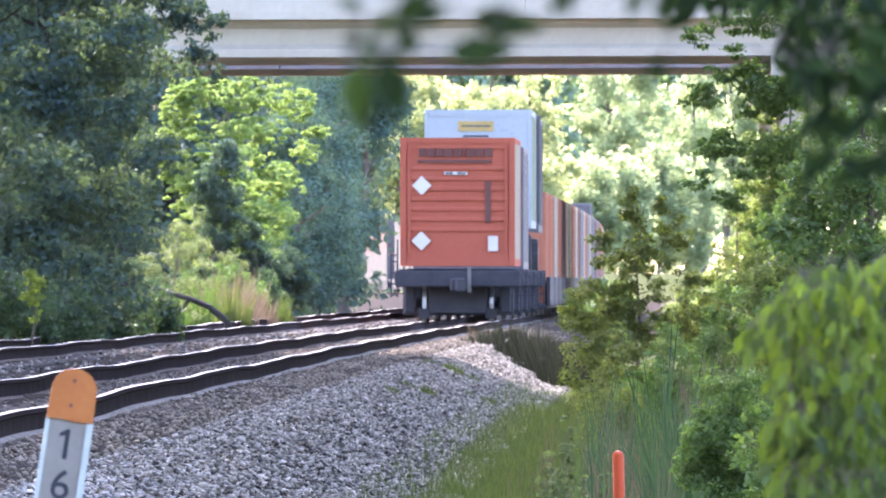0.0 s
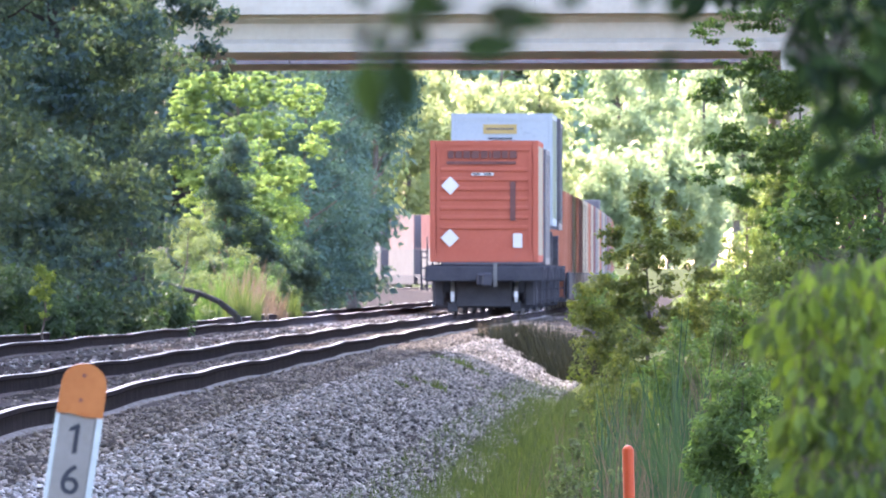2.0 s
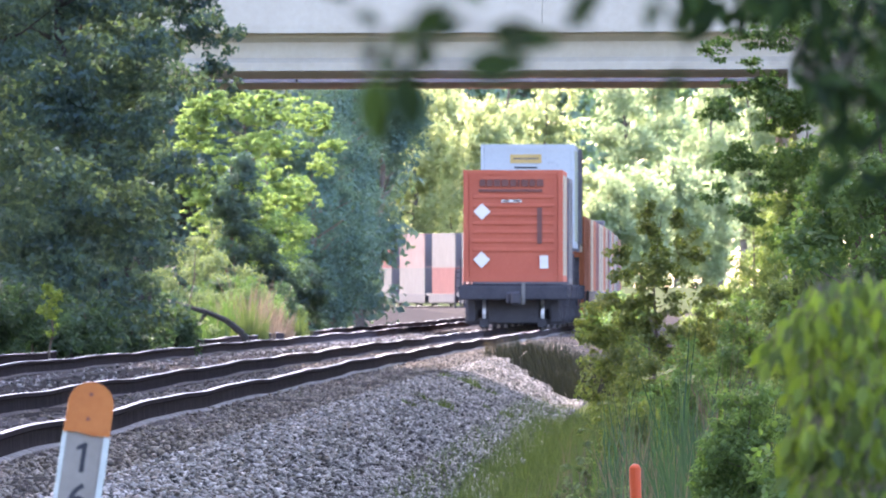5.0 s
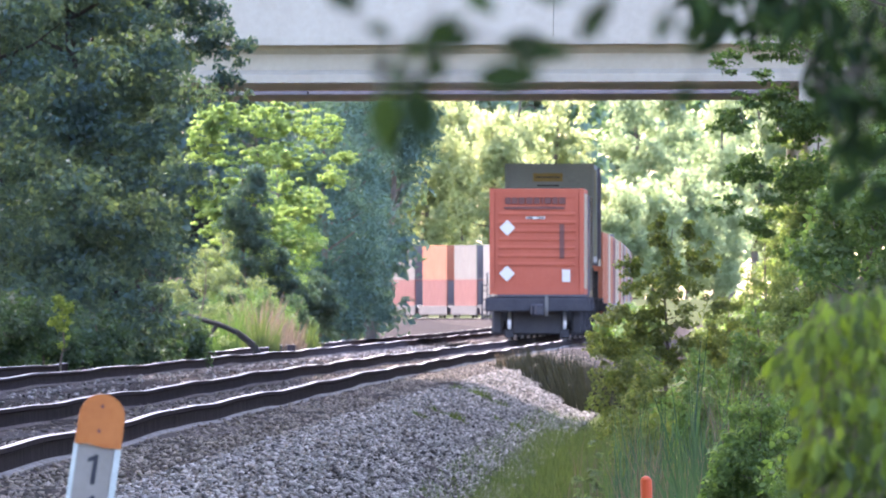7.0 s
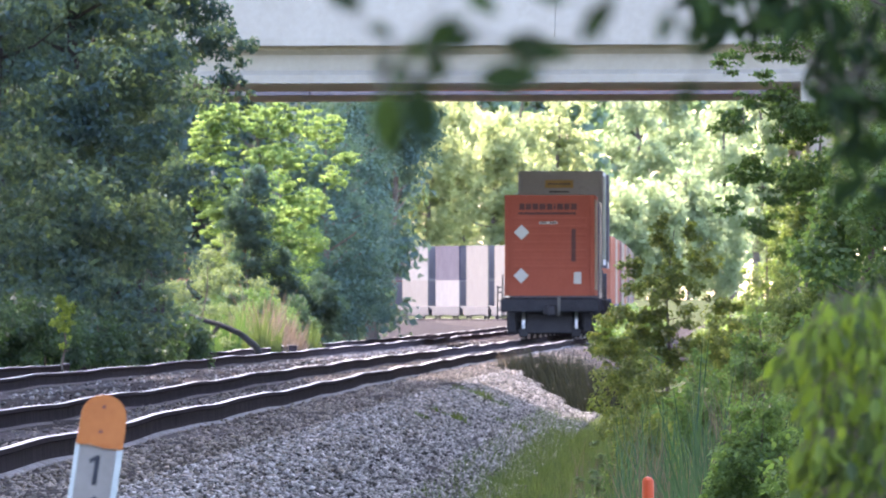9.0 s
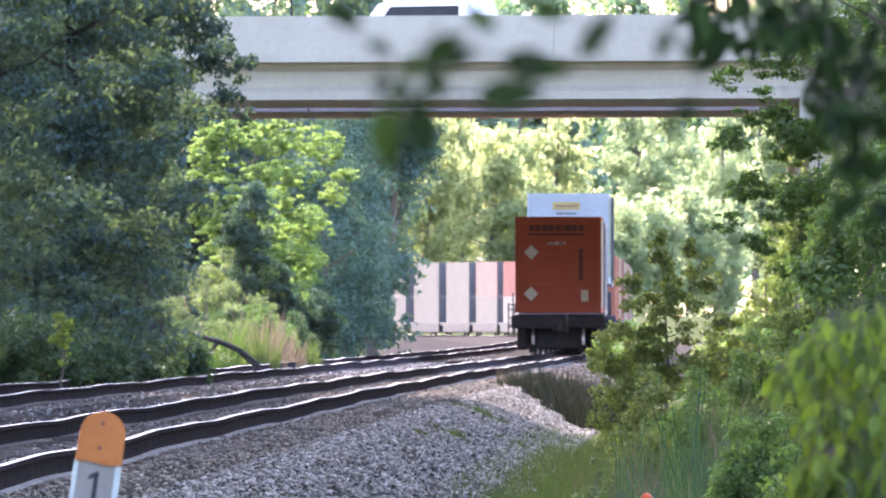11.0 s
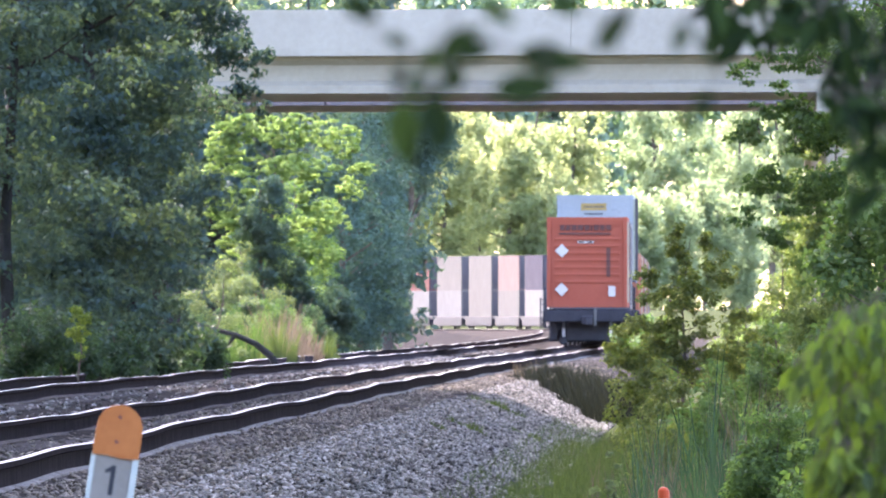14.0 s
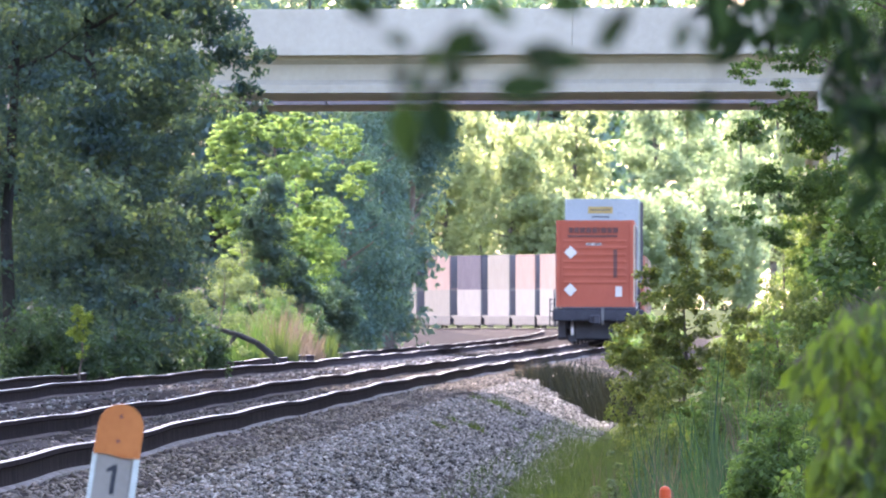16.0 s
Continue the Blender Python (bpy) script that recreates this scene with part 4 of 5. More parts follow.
def rear_container():
    """The orange box at the tail: a closed end with pressed ribs, placards and lettering bars."""
    h, w = 2.90, 1.295
    c = container(16.15, h, "orange", "faded orange shipping container with white placards, on the last car", door=False)
    for i in range(7):
        z = 0.84 + i * 0.23
        bm = bmesh.new()
        prism(bm, [(-1.05, z - 0.055), (1.05, z - 0.055), (1.05, z + 0.03), (-1.05, z + 0.03)], -0.012, 0.03)
        bmesh.ops.bevel(bm, geom=[e for e in bm.edges if all(v.co.y < 0 for v in e.verts)], offset=0.010, segments=1, affect="EDGES")
        part("end_rib", bm, "orange", c)
    bm = bmesh.new()
    for x in (-1.12, 1.06):
        box(bm, x, x + 0.06, -0.012, 0.03, 0.2, h - 0.18)
    box(bm, -1.06, 1.06, -0.012, 0.03, h - 0.24, h - 0.18)
    part("end_frame", bm, "orange", c)
    for x, z in ((-0.81, 1.82), (-0.82, 0.57)):
        bm = bmesh.new()
        prism(bm, [(x, z - 0.22), (x + 0.22, z), (x, z + 0.22), (x - 0.22, z)], -0.034, -0.026)
        part("placard", bm, "placard", c, "white diamond placard")
    box_part("notice", (0.69, 0.91, -0.034, -0.026, 0.34, 0.68), "placard", c, "white paper notice")
    for a, b in ((-0.87, -0.72), (-0.69, -0.53), (-0.50, -0.33), (-0.30, -0.12), (-0.08, 0.08), (0.12, 0.17), (0.21, 0.39), (0.42, 0.57), (0.61, 0.78)):
        box_part("lettering_block", (a, b, -0.018, 0.02, 2.47, 2.65), "hazed_black", c, "dark block of company lettering, lightened in colour as by haze", bevel=0.004)
    box_part("underline", (-0.90, 0.76, -0.018, 0.02, 2.33, 2.40), "hazed_black", c, "dark line under the lettering")
    box_part("number_plate_strip", (-0.30, 0.22, -0.03, 0.02, 2.06, 2.13), "placard", c, "pale strip with dark bars")
    for a, b in ((-0.27, -0.10), (0.0, 0.18)):
        box_part("number_bar", (a, b, -0.034, -0.028, 2.075, 2.115), "black", c, "dark bar of unreadable print")
    box_part("rub_mark", (0.62, 0.75, -0.0235, 0.02, 0.98, 1.92), "hazed_black", c, "dark vertical rub mark")
    return c


def trailer(label, mat, trim, sign=True):
    """A road trailer riding on a flat car: box, legs, chassis and wheels; rear end at y = 0, foot at z = 0."""
    w, h = 1.295, 4.02
    c = thing("road_trailer", label, "trailer", "trailers on the train")
    box_part("shell", (-w + 0.02, w - 0.02, 0.02, 16.1, 1.20, h - 0.03), mat, c)
    bm = bmesh.new()
    for x in (-w, w - 0.10):
        box(bm, x, x + 0.10, 0, 0.10, 1.16, h, 0.01)
        box(bm, x, x + 0.10, 16.02, 16.12, 1.16, h, 0.01)
        box(bm, x + 0.01, x + 0.09, 0.1, 16.02, h - 0.14, h - 0.002)
        box(bm, x + 0.01, x + 0.09, 0.1, 16.02, 1.16, 1.34)
    box(bm, -w + 0.1, w - 0.1, 0, 0.09, h - 0.16, h - 0.002)
    box(bm, -w + 0.1, w - 0.1, 0, 0.09, 1.16, 1.36)
    part("edge_frame", bm, trim, c)
    for x in (-w + 0.006, w - 0.03):
        for i in range(26):
            box_part("side_post", (x, x + 0.024, 0.5 + i * 0.6, 0.56 + i * 0.6, 1.34, h - 0.14), "warm_lit_side" if sign else mat, c)
    for x in (-w + 0.012, w - 0.022):
        box_part("side_skin", (x, x + 0.010, 0.1, 16.02, 1.34, h - 0.14), "warm_lit_side" if sign else mat, c, "side sheet, warm-lit in colour on the white trailer")
    if sign:
        box_part("amber_sign", (-0.48, 0.38, -0.006, 0.03, 3.50, 3.74), "yellow", c, "amber sign plate with dark print")
        box_part("sign_print", (-0.40, 0.30, -0.010, 0.0, 3.60, 3.645), "bark", c, "dark bar of unreadable print")
        box_part("small_print", (-0.36, 0.26, -0.006, 0.03, 3.36, 3.40), "black", c, "thin dark line of print")
    box_part("chassis", (-0.6, 0.6, 0.2, 15.8, 0.85, 1.16), "steel", c, "black chassis beams")
    if sign:
        box_part("nose_unit", (-1.2, 1.40, 16.15, 16.6, 1.3, h - 0.05), "door_dark", c, "dark ribbed unit on the front wall", 0.03)
    for y in (1.2, 2.5):
        for x in (-1.05, 1.05):
            bm = bmesh.new()
            rod(bm, (x - 0.22, y, 0.5), (x + 0.22, y, 0.5), 0.5, 0.5, 18)
            part("tyre", bm, "steel", c, "black rubber tyre")
    bm = bmesh.new()
    for x in (-0.8, 0.8):
        box(bm, x - 0.06, x + 0.06, 12.4, 12.55, 0.0, 1.16)
    part("landing_legs", bm, "steel", c)
    return c


def well_car(label, long=17.6, plain=False):
    """A skeleton well car: low side sills between two bogie platforms."""
    car = thing("well_car", label, "rail car", "rail cars of the train")
    for x in (-1.42, 1.33):
        box_part("side_sill", (x, x + 0.09, 1.0, long, 0.30, 1.02), "steel", car, "dark side sill", 0.01)
    box_part("well_floor", (-1.33, 1.33, 1.0, long, 0.22, 0.30), "steel", car, "dark floor beams")
    for y in (-0.1, long - 0.4):
        box_part("end_platform", (-1.3, 1.3, y, y + 1.5, 0.82, 1.08), "steel", car, "dark end platform", 0.02)
    if plain:
        bm = bmesh.new()
        for x in (-0.95, 0.95):
            box(bm, x - 0.1, x + 0.1, -1.05, 1.25, 0.3, 0.62, 0.02)
            for y in (-0.78, 0.98):
                rod(bm, (x * 0.8 - 0.07, y, 0.42), (x * 0.8 + 0.07, y, 0.42), 0.42, 0.42, 14)
        part("bogie", bm, "steel", car, "cast steel bogie with four wheels")
    else:
        bogie(car, 0.1)
    return car


RIDES = []  # each moving thing of the train, metres ahead of the tail, height
FLAT_PITCH = 24.6
tail_car = flat_car("black spine car with end ladder and coupler")
flat = flat_car("black spine car carrying one load")
box_part("tail_marker", (0.22, 0.31, -0.12, -0.04, 0.66, 1.24), "cream", tail_car, "cream upright marker post")
RIDES += [(tail_car, 0.0, 0.0), (rear_container(), 0.0, 1.255)]
RIDES += [(flat, FLAT_PITCH, 0.0), (container(16.15, 2.85, "door_dark", "dark grimy shipping container on a spine car", door=False), FLAT_PITCH, 1.2)]
RIDES += [(copy_thing(flat, Matrix()), 2 * FLAT_PITCH, 0.0), (trailer("white road trailer with an amber sign, riding on a flat car", "white", "white"), 2 * FLAT_PITCH + 0.6, 1.05)]
RIDES += [(copy_thing(flat, Matrix()), 3 * FLAT_PITCH, 0.0), (trailer("pale grey road trailer with dark posts, riding on a flat car", "grey", "door_dark", False), 3 * FLAT_PITCH + 0.3, 0.98)]

PAINT = {"orange_dull": "dull orange", "tan": "tan", "grey": "grey", "white": "white", "maroon": "maroon", "navy": "navy blue", "pink": "faded red", "cream": "cream"}
KINDS = {}


def boxed(paint, length, height, words, plain):
    """The first of a kind is built, the rest are copies."""
    key = (paint, length, plain)
    if key in KINDS:
        return copy_thing(KINDS[key], Matrix())
    KINDS[key] = container(length, height, paint, f"{PAINT[paint]} ribbed steel shipping container {words}", plain=plain)
    return KINDS[key]


def railed(long, plain, words):
    key = (long, plain)
    if key in KINDS:
        return copy_thing(KINDS[key], Matrix())
    KINDS[key] = well_car(words, long, plain)
    return KINDS[key]


CAR_PITCH, STACK_PITCH = 18.6, 16.2
LOW = ["orange_dull", "orange_dull", "tan", "orange_dull", "maroon", "tan", "tan", "orange_dull", "tan", "maroon", "grey", "tan", "orange_dull", "grey",
       "tan", "cream", "grey", "maroon", "pink", "grey", "orange_dull", "cream"]
SINGLES = 65
for i in range(SINGLES):
    s = 4 * FLAT_PITCH + 1.0 + i * CAR_PITCH
    RIDES.append((railed(17.6, i > 11, "dark skeleton well car carrying one shipping container"), s, 0.0))
    RIDES.append((boxed(LOW[i % len(LOW)], 16.15, 2.90, "on a well car", i > 11), s + 1.15, 0.32))

# further on the train is stacked two high, on shorter cars
TOP = ["grey", "cream", "pink", "cream", "grey", "cream", "pink", "cream", "grey", "pink", "pink", "cream", "navy", "pink", "cream", "cream", "maroon", "pink",
       "cream", "cream", "cream", "navy", "grey", "cream", "orange_dull", "cream", "cream", "pink", "maroon", "pink", "maroon", "pink", "grey", "cream", "pink", "cream"]
UNDER = ["cream", "cream", "cream", "cream", "cream", "cream", "cream", "cream", "cream", "grey", "grey", "grey", "grey", "cream", "cream", "grey", "grey", "cream",
         "cream", "cream", "cream", "grey", "cream", "maroon", "maroon", "maroon", "maroon", "cream", "cream", "cream", "cream", "cream", "cream", "cream", "cream", "cream"]
for i in range(48):
    s = 4 * FLAT_PITCH + 8.6 + SINGLES * CAR_PITCH + i * STACK_PITCH
    RIDES.append((railed(15.2, True, "dark short well car carrying stacked shipping containers"), s, 0.0))
    RIDES.append((boxed(UNDER[i % len(UNDER)], 12.19, 2.90, "stacked on a well car", True), s + 2.0, 0.32))
    RIDES.append((boxed(TOP[i % len(TOP)], 12.19, 2.90, "stacked on a well car", True), s + 2.0, 3.19))

# ---- traffic on the bridge ----


def road_car(name, label, mat, length, roof, bonnet, tall, glazed=0.62):
    """A car seen from its side, nose towards +x, wheels on z = 0."""
    c = thing(name, label, "car", "traffic on the bridge")
    half = 0.9
    bm = bmesh.new()
    prism(bm, [(0, 0.35), (0, 0.95), (0.15, 1.02), (length - bonnet, 1.0), (length - 0.1, 0.80), (length, 0.6), (length, 0.35)], -half, half)
    part("body", bm, mat, c)
    bm = bmesh.new()
    prism(bm, [(0.12, 1.0), (0.45, tall - 0.08), (0.9, tall), (roof, tall), (roof + 0.25, tall - 0.06), (length - bonnet + 0.1, 1.0)], -half + 0.12, half - 0.12)
    part("cabin", bm, mat, c)
    bm = bmesh.new()
    prism(bm, [(glazed, 1.05), (glazed + 0.23, tall - 0.16), (roof - 0.1, tall - 0.14), (length - bonnet - 0.45, 1.05)], -half + 0.09, half - 0.09)
    part("window_band", bm, "car_glass", c, "dark tinted side windows")
    for x in (0.85, length - 0.95):
        for y in (-0.82, 0.82):
            bm = bmesh.new()
            rod(bm, (x, y - 0.1, 0.33), (x, y + 0.1, 0.33), 0.33, 0.33, 16)
            part("wheel", bm, "steel", c)
    return c


def lorry(label, mat, length, tall):
    c = thing("lorry", label, "truck", "traffic on the bridge")
    bm = bmesh.new()
    box(bm, 0, length, -1.25, 1.25, 1.0, tall, 0.04)
    part("box_body", bm, mat, c)
    bm = bmesh.new()
    prism(bm, [(length + 0.35, 0.5), (length + 0.35, 2.6), (length + 1.5, 2.7), (length + 1.9, 1.9), (length + 3.1, 1.5), (length + 3.1, 0.5)], -1.1, 1.1)
    part("cab", bm, "grey" if mat == "white" else mat, c)
    box_part("underframe", (0.2, length + 2.8, -0.5, 0.5, 0.6, 1.0), "steel", c)
    for x in (1.0, 2.3, length + 2.3):
        for y in (-1.05, 1.05):
            bm = bmesh.new()
            rod(bm, (x, y - 0.15, 0.5), (x, y + 0.15, 0.5), 0.5, 0.5, 16)
            part("wheel", bm, "steel", c)
    return c


# thing, lane, seconds at which its rear passes the middle of the view, metres a second (negative: towards -x)
TRAFFIC = [
    (road_car("sport_utility_car", "white sport utility car driving over the bridge", "car_white", 4.8, 3.1, 1.35, 1.50), 4.2, 11.09, 33.7),
    (road_car("hatchback_car", "silver grey car driving over the bridge in a far lane", "car_silver", 4.3, 3.0, 1.1, 1.50), 22.6, 11.635, -30.2),
    (road_car("saloon_car", "white saloon car driving over the bridge", "car_white", 4.7, 2.9, 1.45, 1.48), 4.2, 12.9, 33.0),
    (road_car("van", "blue van driving over the bridge", "car_blue", 6.3, 5.5, 0.5, 2.0), 4.4, 13.155, 33.0),
    (lorry("white box lorry with a grey cab driving over the bridge", "white", 9.0, 2.05), 4.4, 13.66, 33.0),
    (road_car("estate_car", "brown estate car driving over the bridge in a far lane", "car_brown", 4.6, 3.2, 1.3, 1.46), 22.6, 14.652, -27.5),
]

# ---- beside the camera ----


def line_marker():
    """A flat blade with a round orange top and two digits."""
    y = 58.8
    x = px(128, y) - 0.221
    z = float(ground_z(x, y))
    m = thing("line_marker", "white marker post with an orange rounded top and black digits", "marker post", at=pose(x, y, z, 0, 8.5, 2))
    top = 0.90 - (650 - 499) / 916.0 - z + 0.014
    half, thick = 0.0442, 0.006
    seam = top - 0.098
    bm = bmesh.new()
    prism(bm, [(-half, -0.2), (half, -0.2), (half, seam), (-half, seam)], -thick, thick)
    part("blade", bm, "mark_white", m)
    for x0, x1 in ((-half - 0.002, -half + 0.006), (half - 0.010, half + 0.002)):
        bm = bmesh.new()
        prism(bm, [(x0, -0.2), (x1, -0.2), (x1, seam), (x0, seam)], -thick - 0.004, thick)
        part("edge_rib", bm, "mark_edge", m, "bright raised edge")
    ring = [(half * math.cos(a), top - half + half * math.sin(a)) for a in np.linspace(0, math.pi, 19)]
    bm = bmesh.new()
    prism(bm, [(-half - 0.001, seam - 0.004), (-0.02, seam - 0.001), (0.01, seam - 0.005), (half + 0.001, seam - 0.003)] + ring, -thick - 0.006, thick + 0.001)
    part("cap", bm, "mark_orange", m, "orange rounded top with two rivet holes")
    for z0 in (top - 0.024, top - 0.072):
        bm = bmesh.new()
        rod(bm, (-0.002, -thick - 0.0075, z0), (-0.002, -thick, z0), 0.0038, 0.0038, 10)
        part("rivet", bm, "maroon", m, "dark rivet")
    bm = bmesh.new()
    z0 = top - 0.176
    prism(bm, [(-0.0045, z0), (0.0045, z0), (0.0045, z0 + 0.058), (-0.002, z0 + 0.058), (-0.015, z0 + 0.049), (-0.015, z0 + 0.041), (-0.0045, z0 + 0.046)], -thick - 0.0016, -thick)
    part("digit", bm, "black", m, "black digit 1")
    curve = bpy.data.curves.new("digit", "FONT")
    curve.body, curve.size, curve.align_x, curve.extrude, curve.offset = "6", 0.082, "CENTER", 0.0008, 0.0006
    me = bpy.data.meshes.new_from_object(new("digit_source", curve))
    bpy.data.objects.remove(bpy.data.objects["digit_source"])
    me.transform(pose(0.0, -thick - 0.001, top - 0.254, 90))
    me.materials.append(M["black"])
    d = new("digit", me)
    d.parent = m
    tagged(d, "black digit 6")


line_marker()


def stake():
    y = 147.0
    x = px(1103, y)
    z = float(ground_z(x, y))
    s = thing("stake", "bright orange plastic stake with a rounded top in tall grass", "stake", at=pose(x, y, z, 0, -1.5, 0))
    top = 0.90 - (797 - 499) / (LENS / y) - z
    bm = bmesh.new()
    rod(bm, (0, 0, -0.2), (0, 0, top - 0.02), 0.030, 0.029, 14)
    bmesh.ops.create_uvsphere(bm, u_segments=14, v_segments=8, radius=0.029, matrix=Matrix.Translation((0, 0, top - 0.029)))
    part("tube", bm, "stake_orange", s)


stake()


def blades(name, n, y0, y1, u0, u1, high, wide, mat, seed, label, lean=0.25, patch=0.0):
    """Grass: each blade two bent tapering quads."""
    rng = np.random.default_rng(seed)
    y = rng.uniform(y0, y1, n)
    x = line_x(y) + rng.uniform(u0, u1, n)
    keep = ~((x > px(1195, y)) & (y < 192))
    x, y = x[keep], y[keep]
    n = len(x)
    z = ground_z(x, y) - 0.03
    h = high * rng.uniform(0.45, 1.15, n)
    a = rng.uniform(0, 6.283, n)
    l = lean * h * rng.uniform(0.1, 1.0, n)
    dx, dy = np.cos(a) * l, np.sin(a) * l
    b = rng.uniform(-0.9, 0.9, n)
    w = wide * rng.uniform(0.6, 1.3, n)
    sx, sy = np.cos(b) * w / 2, np.sin(b) * w / 2
    root = np.stack([x, y, z], 1)
    mid = root + np.stack([dx * 0.35, dy * 0.35, h * 0.6], 1)
    tip = root + np.stack([dx, dy, h], 1)
    s = np.stack([sx, sy, np.zeros(n)], 1)
    q = np.concatenate([np.stack([root - s, root + s, mid + s * 0.8, mid - s * 0.8], 1), np.stack([mid - s * 0.8, mid + s * 0.8, tip + s * 0.08, tip - s * 0.08], 1)])
    return tagged(quads_object(name, q, mat, None), label, "grass", kind="stuff")


blades("verge_grass", 11000, 138, 390, 4.4, 9.0, 0.46, 0.007, "grass", 201, "tall mixed green grass beside the ballast", 0.4)
blades("meadow_grass", 13000, 138, 390, 3.4, 5.8, 0.25, 0.006, "olive", 206, "olive green meadow grass beside the ballast", 0.6)
blades("short_grass", 8000, 156, 450, 3.0, 4.4, 0.13, 0.007, "olive", 205, "short green grass at the foot of the ballast", 0.7)
blades("reeds", 420, 188, 260, 4.7, 6.4, 1.05, 0.017, "reed", 202, "tall blue-green reeds in the ditch", 0.16)
blades("dry_grass", 420, 175, 285, 4.2, 7.2, 0.66, 0.006, "straw", 203, "dry straw-coloured grass stems", 0.4)
blades("bank_grass", 5000, 540, 990, -12.0, -7.8, 0.6, 0.03, "grass", 204, "rough grass beside the far track")


def tuft(name, x, y, spread, n, high, wide, mat, seed, label, group=""):
    """One tuft of grass or weeds with its foot at x, y."""
    rng = np.random.default_rng(seed)
    a, r = rng.uniform(0, 6.283, n), spread * rng.random(n) ** 0.6
    rx, ry = r * np.cos(a), r * np.sin(a) * 1.6
    z = ground_z(x + rx, y + ry) - float(ground_z(x, y)) - 0.03
    h = high * rng.uniform(0.4, 1.1, n) * (1.05 - 0.7 * (r / spread) ** 2)
    h *= 0.7 + 0.5 * np.abs(np.sin(rx * 9.0 + seed)) ** 2
    root = np.stack([rx, ry, z], 1)
    out = np.stack([np.cos(a), np.sin(a), np.zeros(n)], 1) * (h * rng.uniform(0.05, 0.4, n))[:, None]
    up = np.stack([np.zeros(n), np.zeros(n), h], 1)
    b = rng.uniform(-0.8, 0.8, n)
    s = np.stack([np.cos(b), np.sin(b), np.zeros(n)], 1) * wide / 2
    mid, tip = root + out * 0.4 + up * 0.6, root + out + up
    q = np.concatenate([np.stack([root - s, root + s, mid + s, mid - s], 1), np.stack([mid - s, mid + s, tip + s * 0.1, tip - s * 0.1], 1)])
    ob = quads_object(name, q, mat)
    ob.matrix_basis = pose(x, y, float(ground_z(x, y)))
    return tagged(ob, label, "grass", group, "stuff")


for k, (bx, by, spread, n, high, m) in enumerate(((745, 354, 0.30, 260, 0.16, "grass"), (800, 420, 0.5, 420, 0.16, "grass"), (700, 336, 0.14, 120, 0.13, "grass"), (850, 384, 0.3, 220, 0.13, "grass"),
                                                  (880, 288, 0.4, 500, 0.16, "grass"), (830, 240, 0.35, 500, 0.15, "grass"), (940, 312, 0.4, 420, 0.2, "grass"), (900, 234, 0.4, 500, 0.2, "grass"))):
    tuft("grass_tuft", px(bx, by), by, spread, n, high, 0.010, "olive", 500 + k, "low green grass tuft growing in the ballast", "grass tufts in the ballast")
for k, (bx, by, spread, n, high, m) in enumerate(((868, 564, 0.6, 130, 0.40, "straw"), (884, 552, 0.7, 260, 0.45, "weed"), (915, 540, 0.8, 520, 0.62, "weed"), (955, 522, 0.8, 1000, 0.82, "weed"), (990, 504, 0.8, 1000, 0.88, "weed"), (1025, 486, 0.7, 900, 0.95, "weed"))):
    tuft("weed_clump", px(bx, by), by, spread, n, high, 0.010, m, 520 + k, "dark dry weeds at the edge of the ballast", "weed clumps beside the ballast")
for k, (bx, by, spread, n, high, m) in enumerate(((398, 714, 0.6, 420, 1.55, "straw"), (425, 732, 0.55, 420, 1.35, "straw"), (412, 696, 0.32, 420, 1.15, "lush"), (352, 708, 0.5, 500, 1.5, "grass"), (492, 750, 0.3, 350, 0.8, "lush"), (455, 735, 0.4, 380, 0.95, "straw"))):
    tuft("weed_clump", px(bx, by), by, spread * 1.3, n, high, 0.014, m, 540 + k, "tall weeds and dry stalks on the far bank", "weed clumps on the far bank")

for k, (bx, by, spread, n, high, m) in enumerate(((1205, 210, 0.12, 40, 1.30, "reed"), (1172, 206, 0.06, 30, 1.42, "reed"), (1240, 204, 0.12, 36, 1.28, "reed"), (1100, 214, 0.05, 26, 1.2, "reed"), (1188, 198, 0.14, 46, 1.2, "reed"), (1222, 196, 0.16, 46, 1.15, "reed"), (1140, 204, 0.08, 22, 1.0, "reed"),
                                                  (1085, 200, 0.16, 90, 1.0, "straw"), (1130, 204, 0.16, 90, 1.15, "straw"), (1045, 194, 0.16, 60, 0.85, "straw"), (1160, 190, 0.12, 60, 0.9, "straw"), (1280, 222, 0.22, 120, 1.45, "straw"), (1160, 232, 0.2, 90, 1.3, "straw"), (1250, 234, 0.2, 90, 1.5, "straw"))):
    tuft("reed_clump", px(bx, by), by, spread, n, high, 0.019 if m == "reed" else 0.006, m, 560 + k, "tall blue-green reeds in the ditch" if m == "reed" else "dry pinkish grass stems in the ditch", "reeds in the ditch")

# near branches
rng_near = np.random.default_rng(301)


def leaf_mesh(mat, narrow=1.0):
    """An ovate leaf one metre long from its stalk along +x, folded a little at the midrib."""
    side = [(0.18, 0.20 * narrow), (0.45, 0.29 * narrow), (0.75, 0.17 * narrow)]
    verts = [(0, 0, 0), (0.35, 0, 0.0), (0.7, 0, -0.03), (1, 0, -0.10)]
    for sign in (1, -1):
        verts += [(x, sign * w, 0.07 - 0.06 * x) for x, w in side]
    faces = [(0, 1, 4), (1, 5, 4), (1, 2, 5), (2, 6, 5), (2, 3, 6), (0, 7, 1), (1, 7, 8), (1, 8, 2), (2, 8, 9), (2, 9, 3)]
    me = bpy.data.meshes.new("leaf")
    me.from_pydata(verts, [], faces)
    me.materials.append(M[mat])
    return me


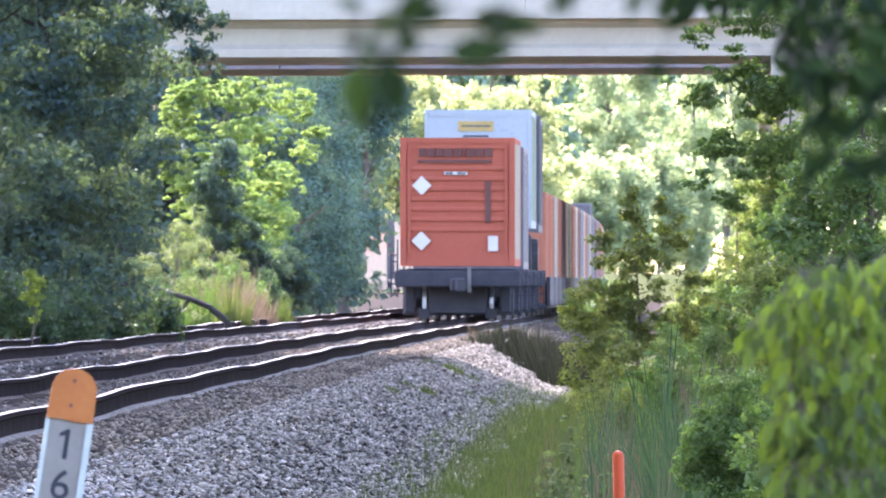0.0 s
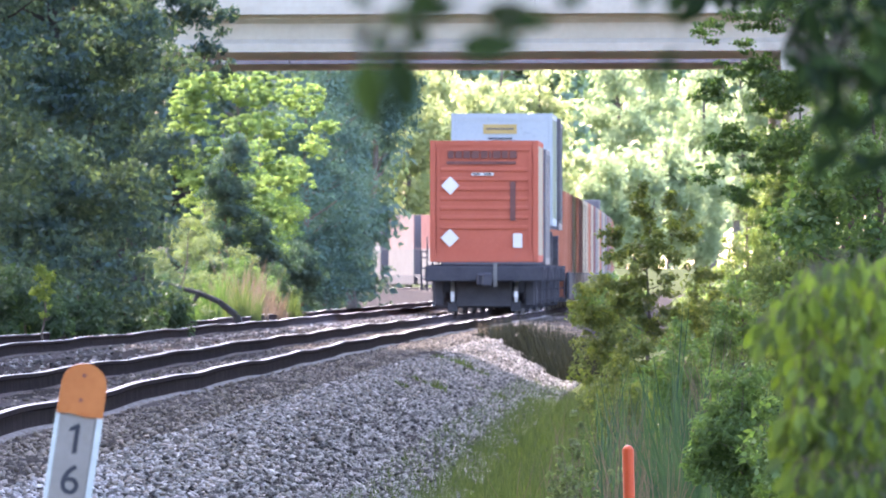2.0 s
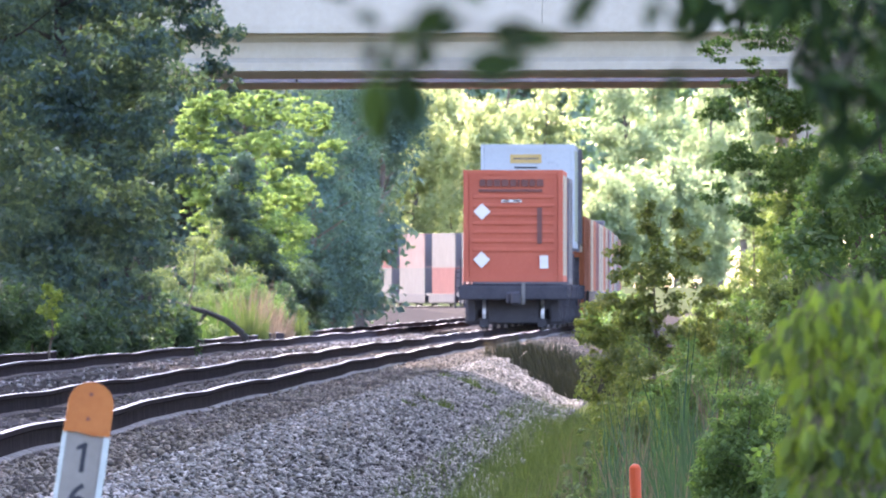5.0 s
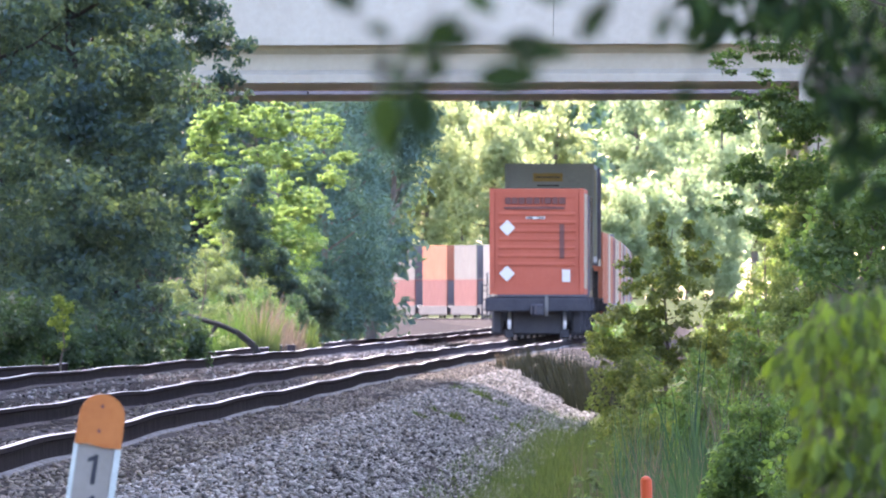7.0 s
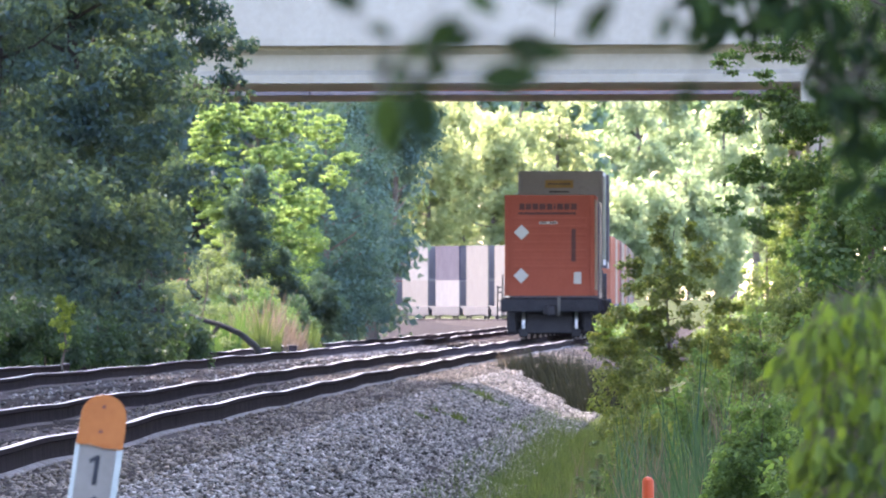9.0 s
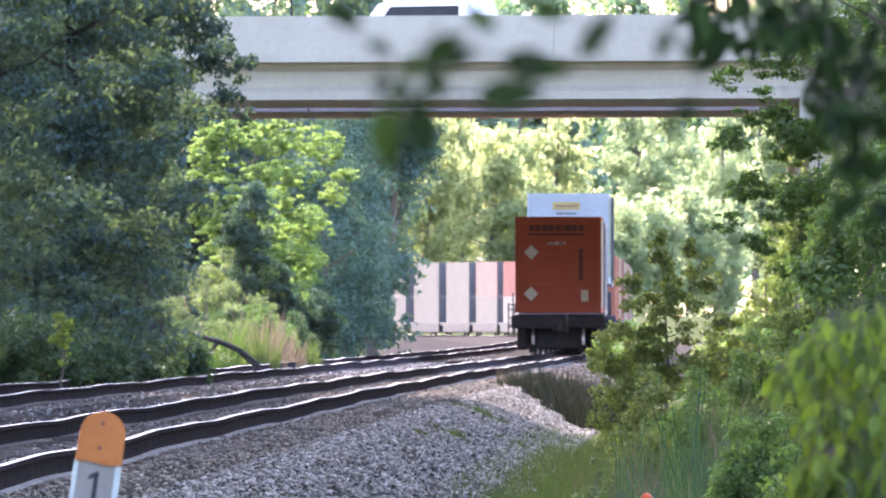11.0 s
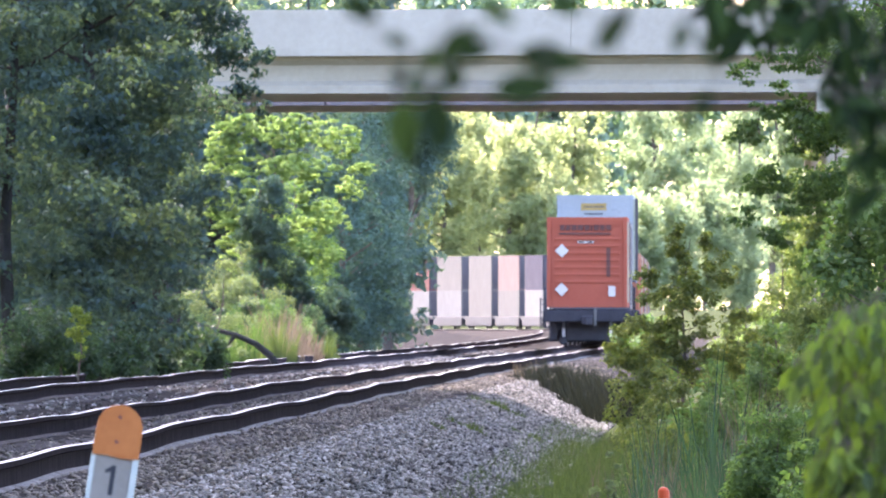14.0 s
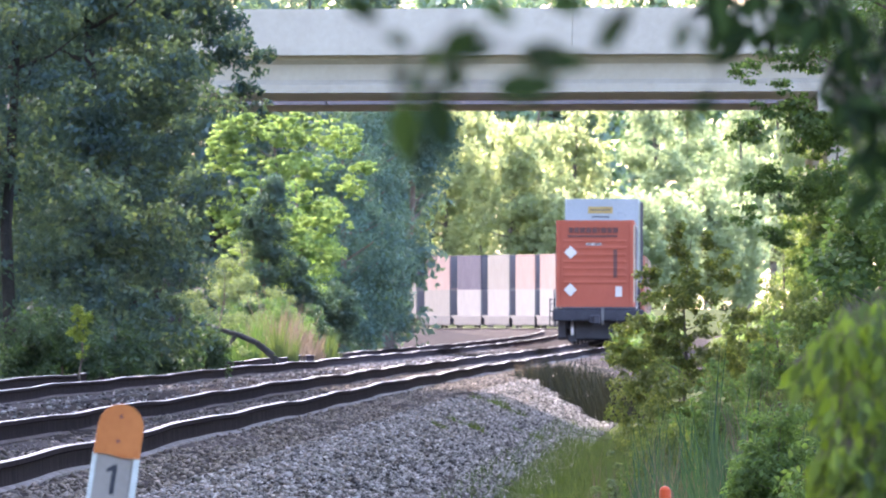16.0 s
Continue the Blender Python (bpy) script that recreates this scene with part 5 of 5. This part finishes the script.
def near_bough(name, spots, y, mats, label, deep=0.3, narrow=1.0, stems=(), facing=0.0):
    """A bough close to the camera: twigs and single leaves; spots: across, down, length, angle."""
    t = thing(name, label, "branch", at=pose(0, y, 0))
    kinds = [leaf_mesh(m, narrow) for m in mats]
    twigs = bmesh.new()
    rest = [bmesh.new() for _ in mats]
    k = y / LENS
    for i, (sx, sy, ln, ang) in enumerate(spots):
        d = rng_near.uniform(-deep, deep)
        c = Vector((px(sx, y), d, 0.90 + (499 - sy) * k))
        go = Vector((math.cos(radians(ang)), rng_near.uniform(-0.45, 0.45), -math.sin(radians(ang)))).normalized()
        up = Vector((rng_near.uniform(-0.9, 0.9), -0.8 - facing, rng_near.uniform(-0.2, 1.0))).normalized()
        side = up.cross(go).normalized()
        up = go.cross(side)
        l = ln * k
        a = c - go * l / 2
        m = Matrix.Translation(a) @ Matrix((go, side, up)).transposed().to_4x4() @ Matrix.Diagonal((l, l, l, 1))
        if i < 280:
            ob = new("leaf", kinds[i % len(kinds)])
            ob.parent = t
            ob.matrix_basis = m
        else:
            me = kinds[i % len(kinds)]
            bm = rest[i % len(kinds)]
            vs = [bm.verts.new(m @ v.co) for v in me.vertices]
            for p in me.polygons:
                bm.faces.new([vs[j] for j in p.vertices])
        rod(twigs, a, a - go * l * 0.4 + Vector((0, 0, l * 0.1)), 0.0006, 0.0009, 5)
    tagged(part("twig", twigs, "bark", t), kind="stuff")
    for sx, sy in stems:
        bm = bmesh.new()
        foot = Vector((px(1500, y) + (sx - 1500) * k * 0.4, 0, float(ground_z(px(1500, y), y)) - 0.05))
        head = Vector((px(sx, y), 0, 0.90 + (499 - sy) * k))
        mid = foot.lerp(head, 0.55) + Vector((0, 0.03, 0.04))
        rod(bm, foot, mid, 0.009, 0.006, 7)
        rod(bm, mid, head, 0.006, 0.002, 6)
        part("stem", bm, "bark", t, "thin grey-brown stem")
    for bm, m in zip(rest, mats):
        if len(bm.verts):
            tagged(part("foliage", bm, m, t), kind="stuff")
        else:
            bm.free()
    return t


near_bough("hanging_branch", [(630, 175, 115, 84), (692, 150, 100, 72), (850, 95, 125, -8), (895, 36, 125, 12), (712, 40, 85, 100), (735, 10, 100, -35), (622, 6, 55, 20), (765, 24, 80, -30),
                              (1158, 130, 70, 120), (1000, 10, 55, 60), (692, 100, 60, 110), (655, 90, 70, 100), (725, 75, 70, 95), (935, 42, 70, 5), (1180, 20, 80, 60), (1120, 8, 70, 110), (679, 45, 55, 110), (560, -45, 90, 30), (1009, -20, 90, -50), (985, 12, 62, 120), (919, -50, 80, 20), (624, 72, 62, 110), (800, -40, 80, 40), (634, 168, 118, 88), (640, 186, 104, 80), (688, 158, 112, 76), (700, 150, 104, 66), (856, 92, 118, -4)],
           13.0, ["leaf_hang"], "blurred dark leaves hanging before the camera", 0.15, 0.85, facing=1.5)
spots = []
for n, x0, x1, y0, y1 in ((40, 1175, 1400, -90, 30), (24, 1290, 1600, -90, 20), (30, 1390, 1480, 40, 170), (34, 1430, 1620, 120, 310), (26, 1480, 1640, 0, 160)):
    spots += [(rng_near.uniform(x0, x1), rng_near.uniform(y0, y1), rng_near.uniform(55, 95), rng_near.uniform(20, 160)) for _ in range(n)]
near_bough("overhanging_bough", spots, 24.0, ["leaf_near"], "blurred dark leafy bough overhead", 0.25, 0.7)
spots = []
FANS = [(rng_near.uniform(1350, 1650), rng_near.uniform(470, 980)) for _ in range(150)]
for sx, sy in FANS:
    if sx > 1352 + 46 * abs(math.sin(sy * 0.016)) + max(0, 560 - sy) * 0.5:
        for _ in range(22):
            a = rng_near.uniform(-1, 1)
            spots.append((sx + 46 * a + rng_near.uniform(-8, 8), sy + 30 * a * a + rng_near.uniform(-14, 26), rng_near.uniform(28, 46), 90 - 34 * a + rng_near.uniform(-14, 14)))
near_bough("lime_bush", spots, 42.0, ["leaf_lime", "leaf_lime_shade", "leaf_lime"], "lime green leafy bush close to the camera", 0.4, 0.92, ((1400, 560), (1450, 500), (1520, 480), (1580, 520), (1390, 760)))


# ---- what moves ----
def motions():
    tail = float(np.interp(687.45, COURSE_Y, COURSE_S))
    gone = [0.00, 19.86, 40.14, 60.81, 81.78, 103.02, 124.38, 145.86, 167.37, 188.85, 210.21, 231.39, 252.33, 272.94, 293.19, 312.96, 332.22]
    for ob, ahead, up in RIDES:
        rows = []
        for t, d in enumerate(gone):
            x, y, turn = along(tail + d + ahead)
            x2, y2, _ = along(tail + d + ahead + 16.0)
            rows.append((t, pose(x, y, up, 0, 0, -math.degrees(math.atan2(x2 - x, y2 - y)))))
        walk(ob, rows)
    turn = Matrix.Rotation(radians(-SKEW), 4, "Z")
    for ob, lane, when, speed in TRAFFIC:
        rows = []
        for t in (0, 16):
            m = Matrix.Translation((0, BRIDGE_Y, 0)) @ turn @ Matrix.Translation((speed * (t - when) - lane * math.tan(radians(SKEW)), lane, 8.632)) @ Matrix.Rotation(0.0 if speed > 0 else math.pi, 4, "Z")
            rows.append((t, m))
        walk(ob, rows)


motions()
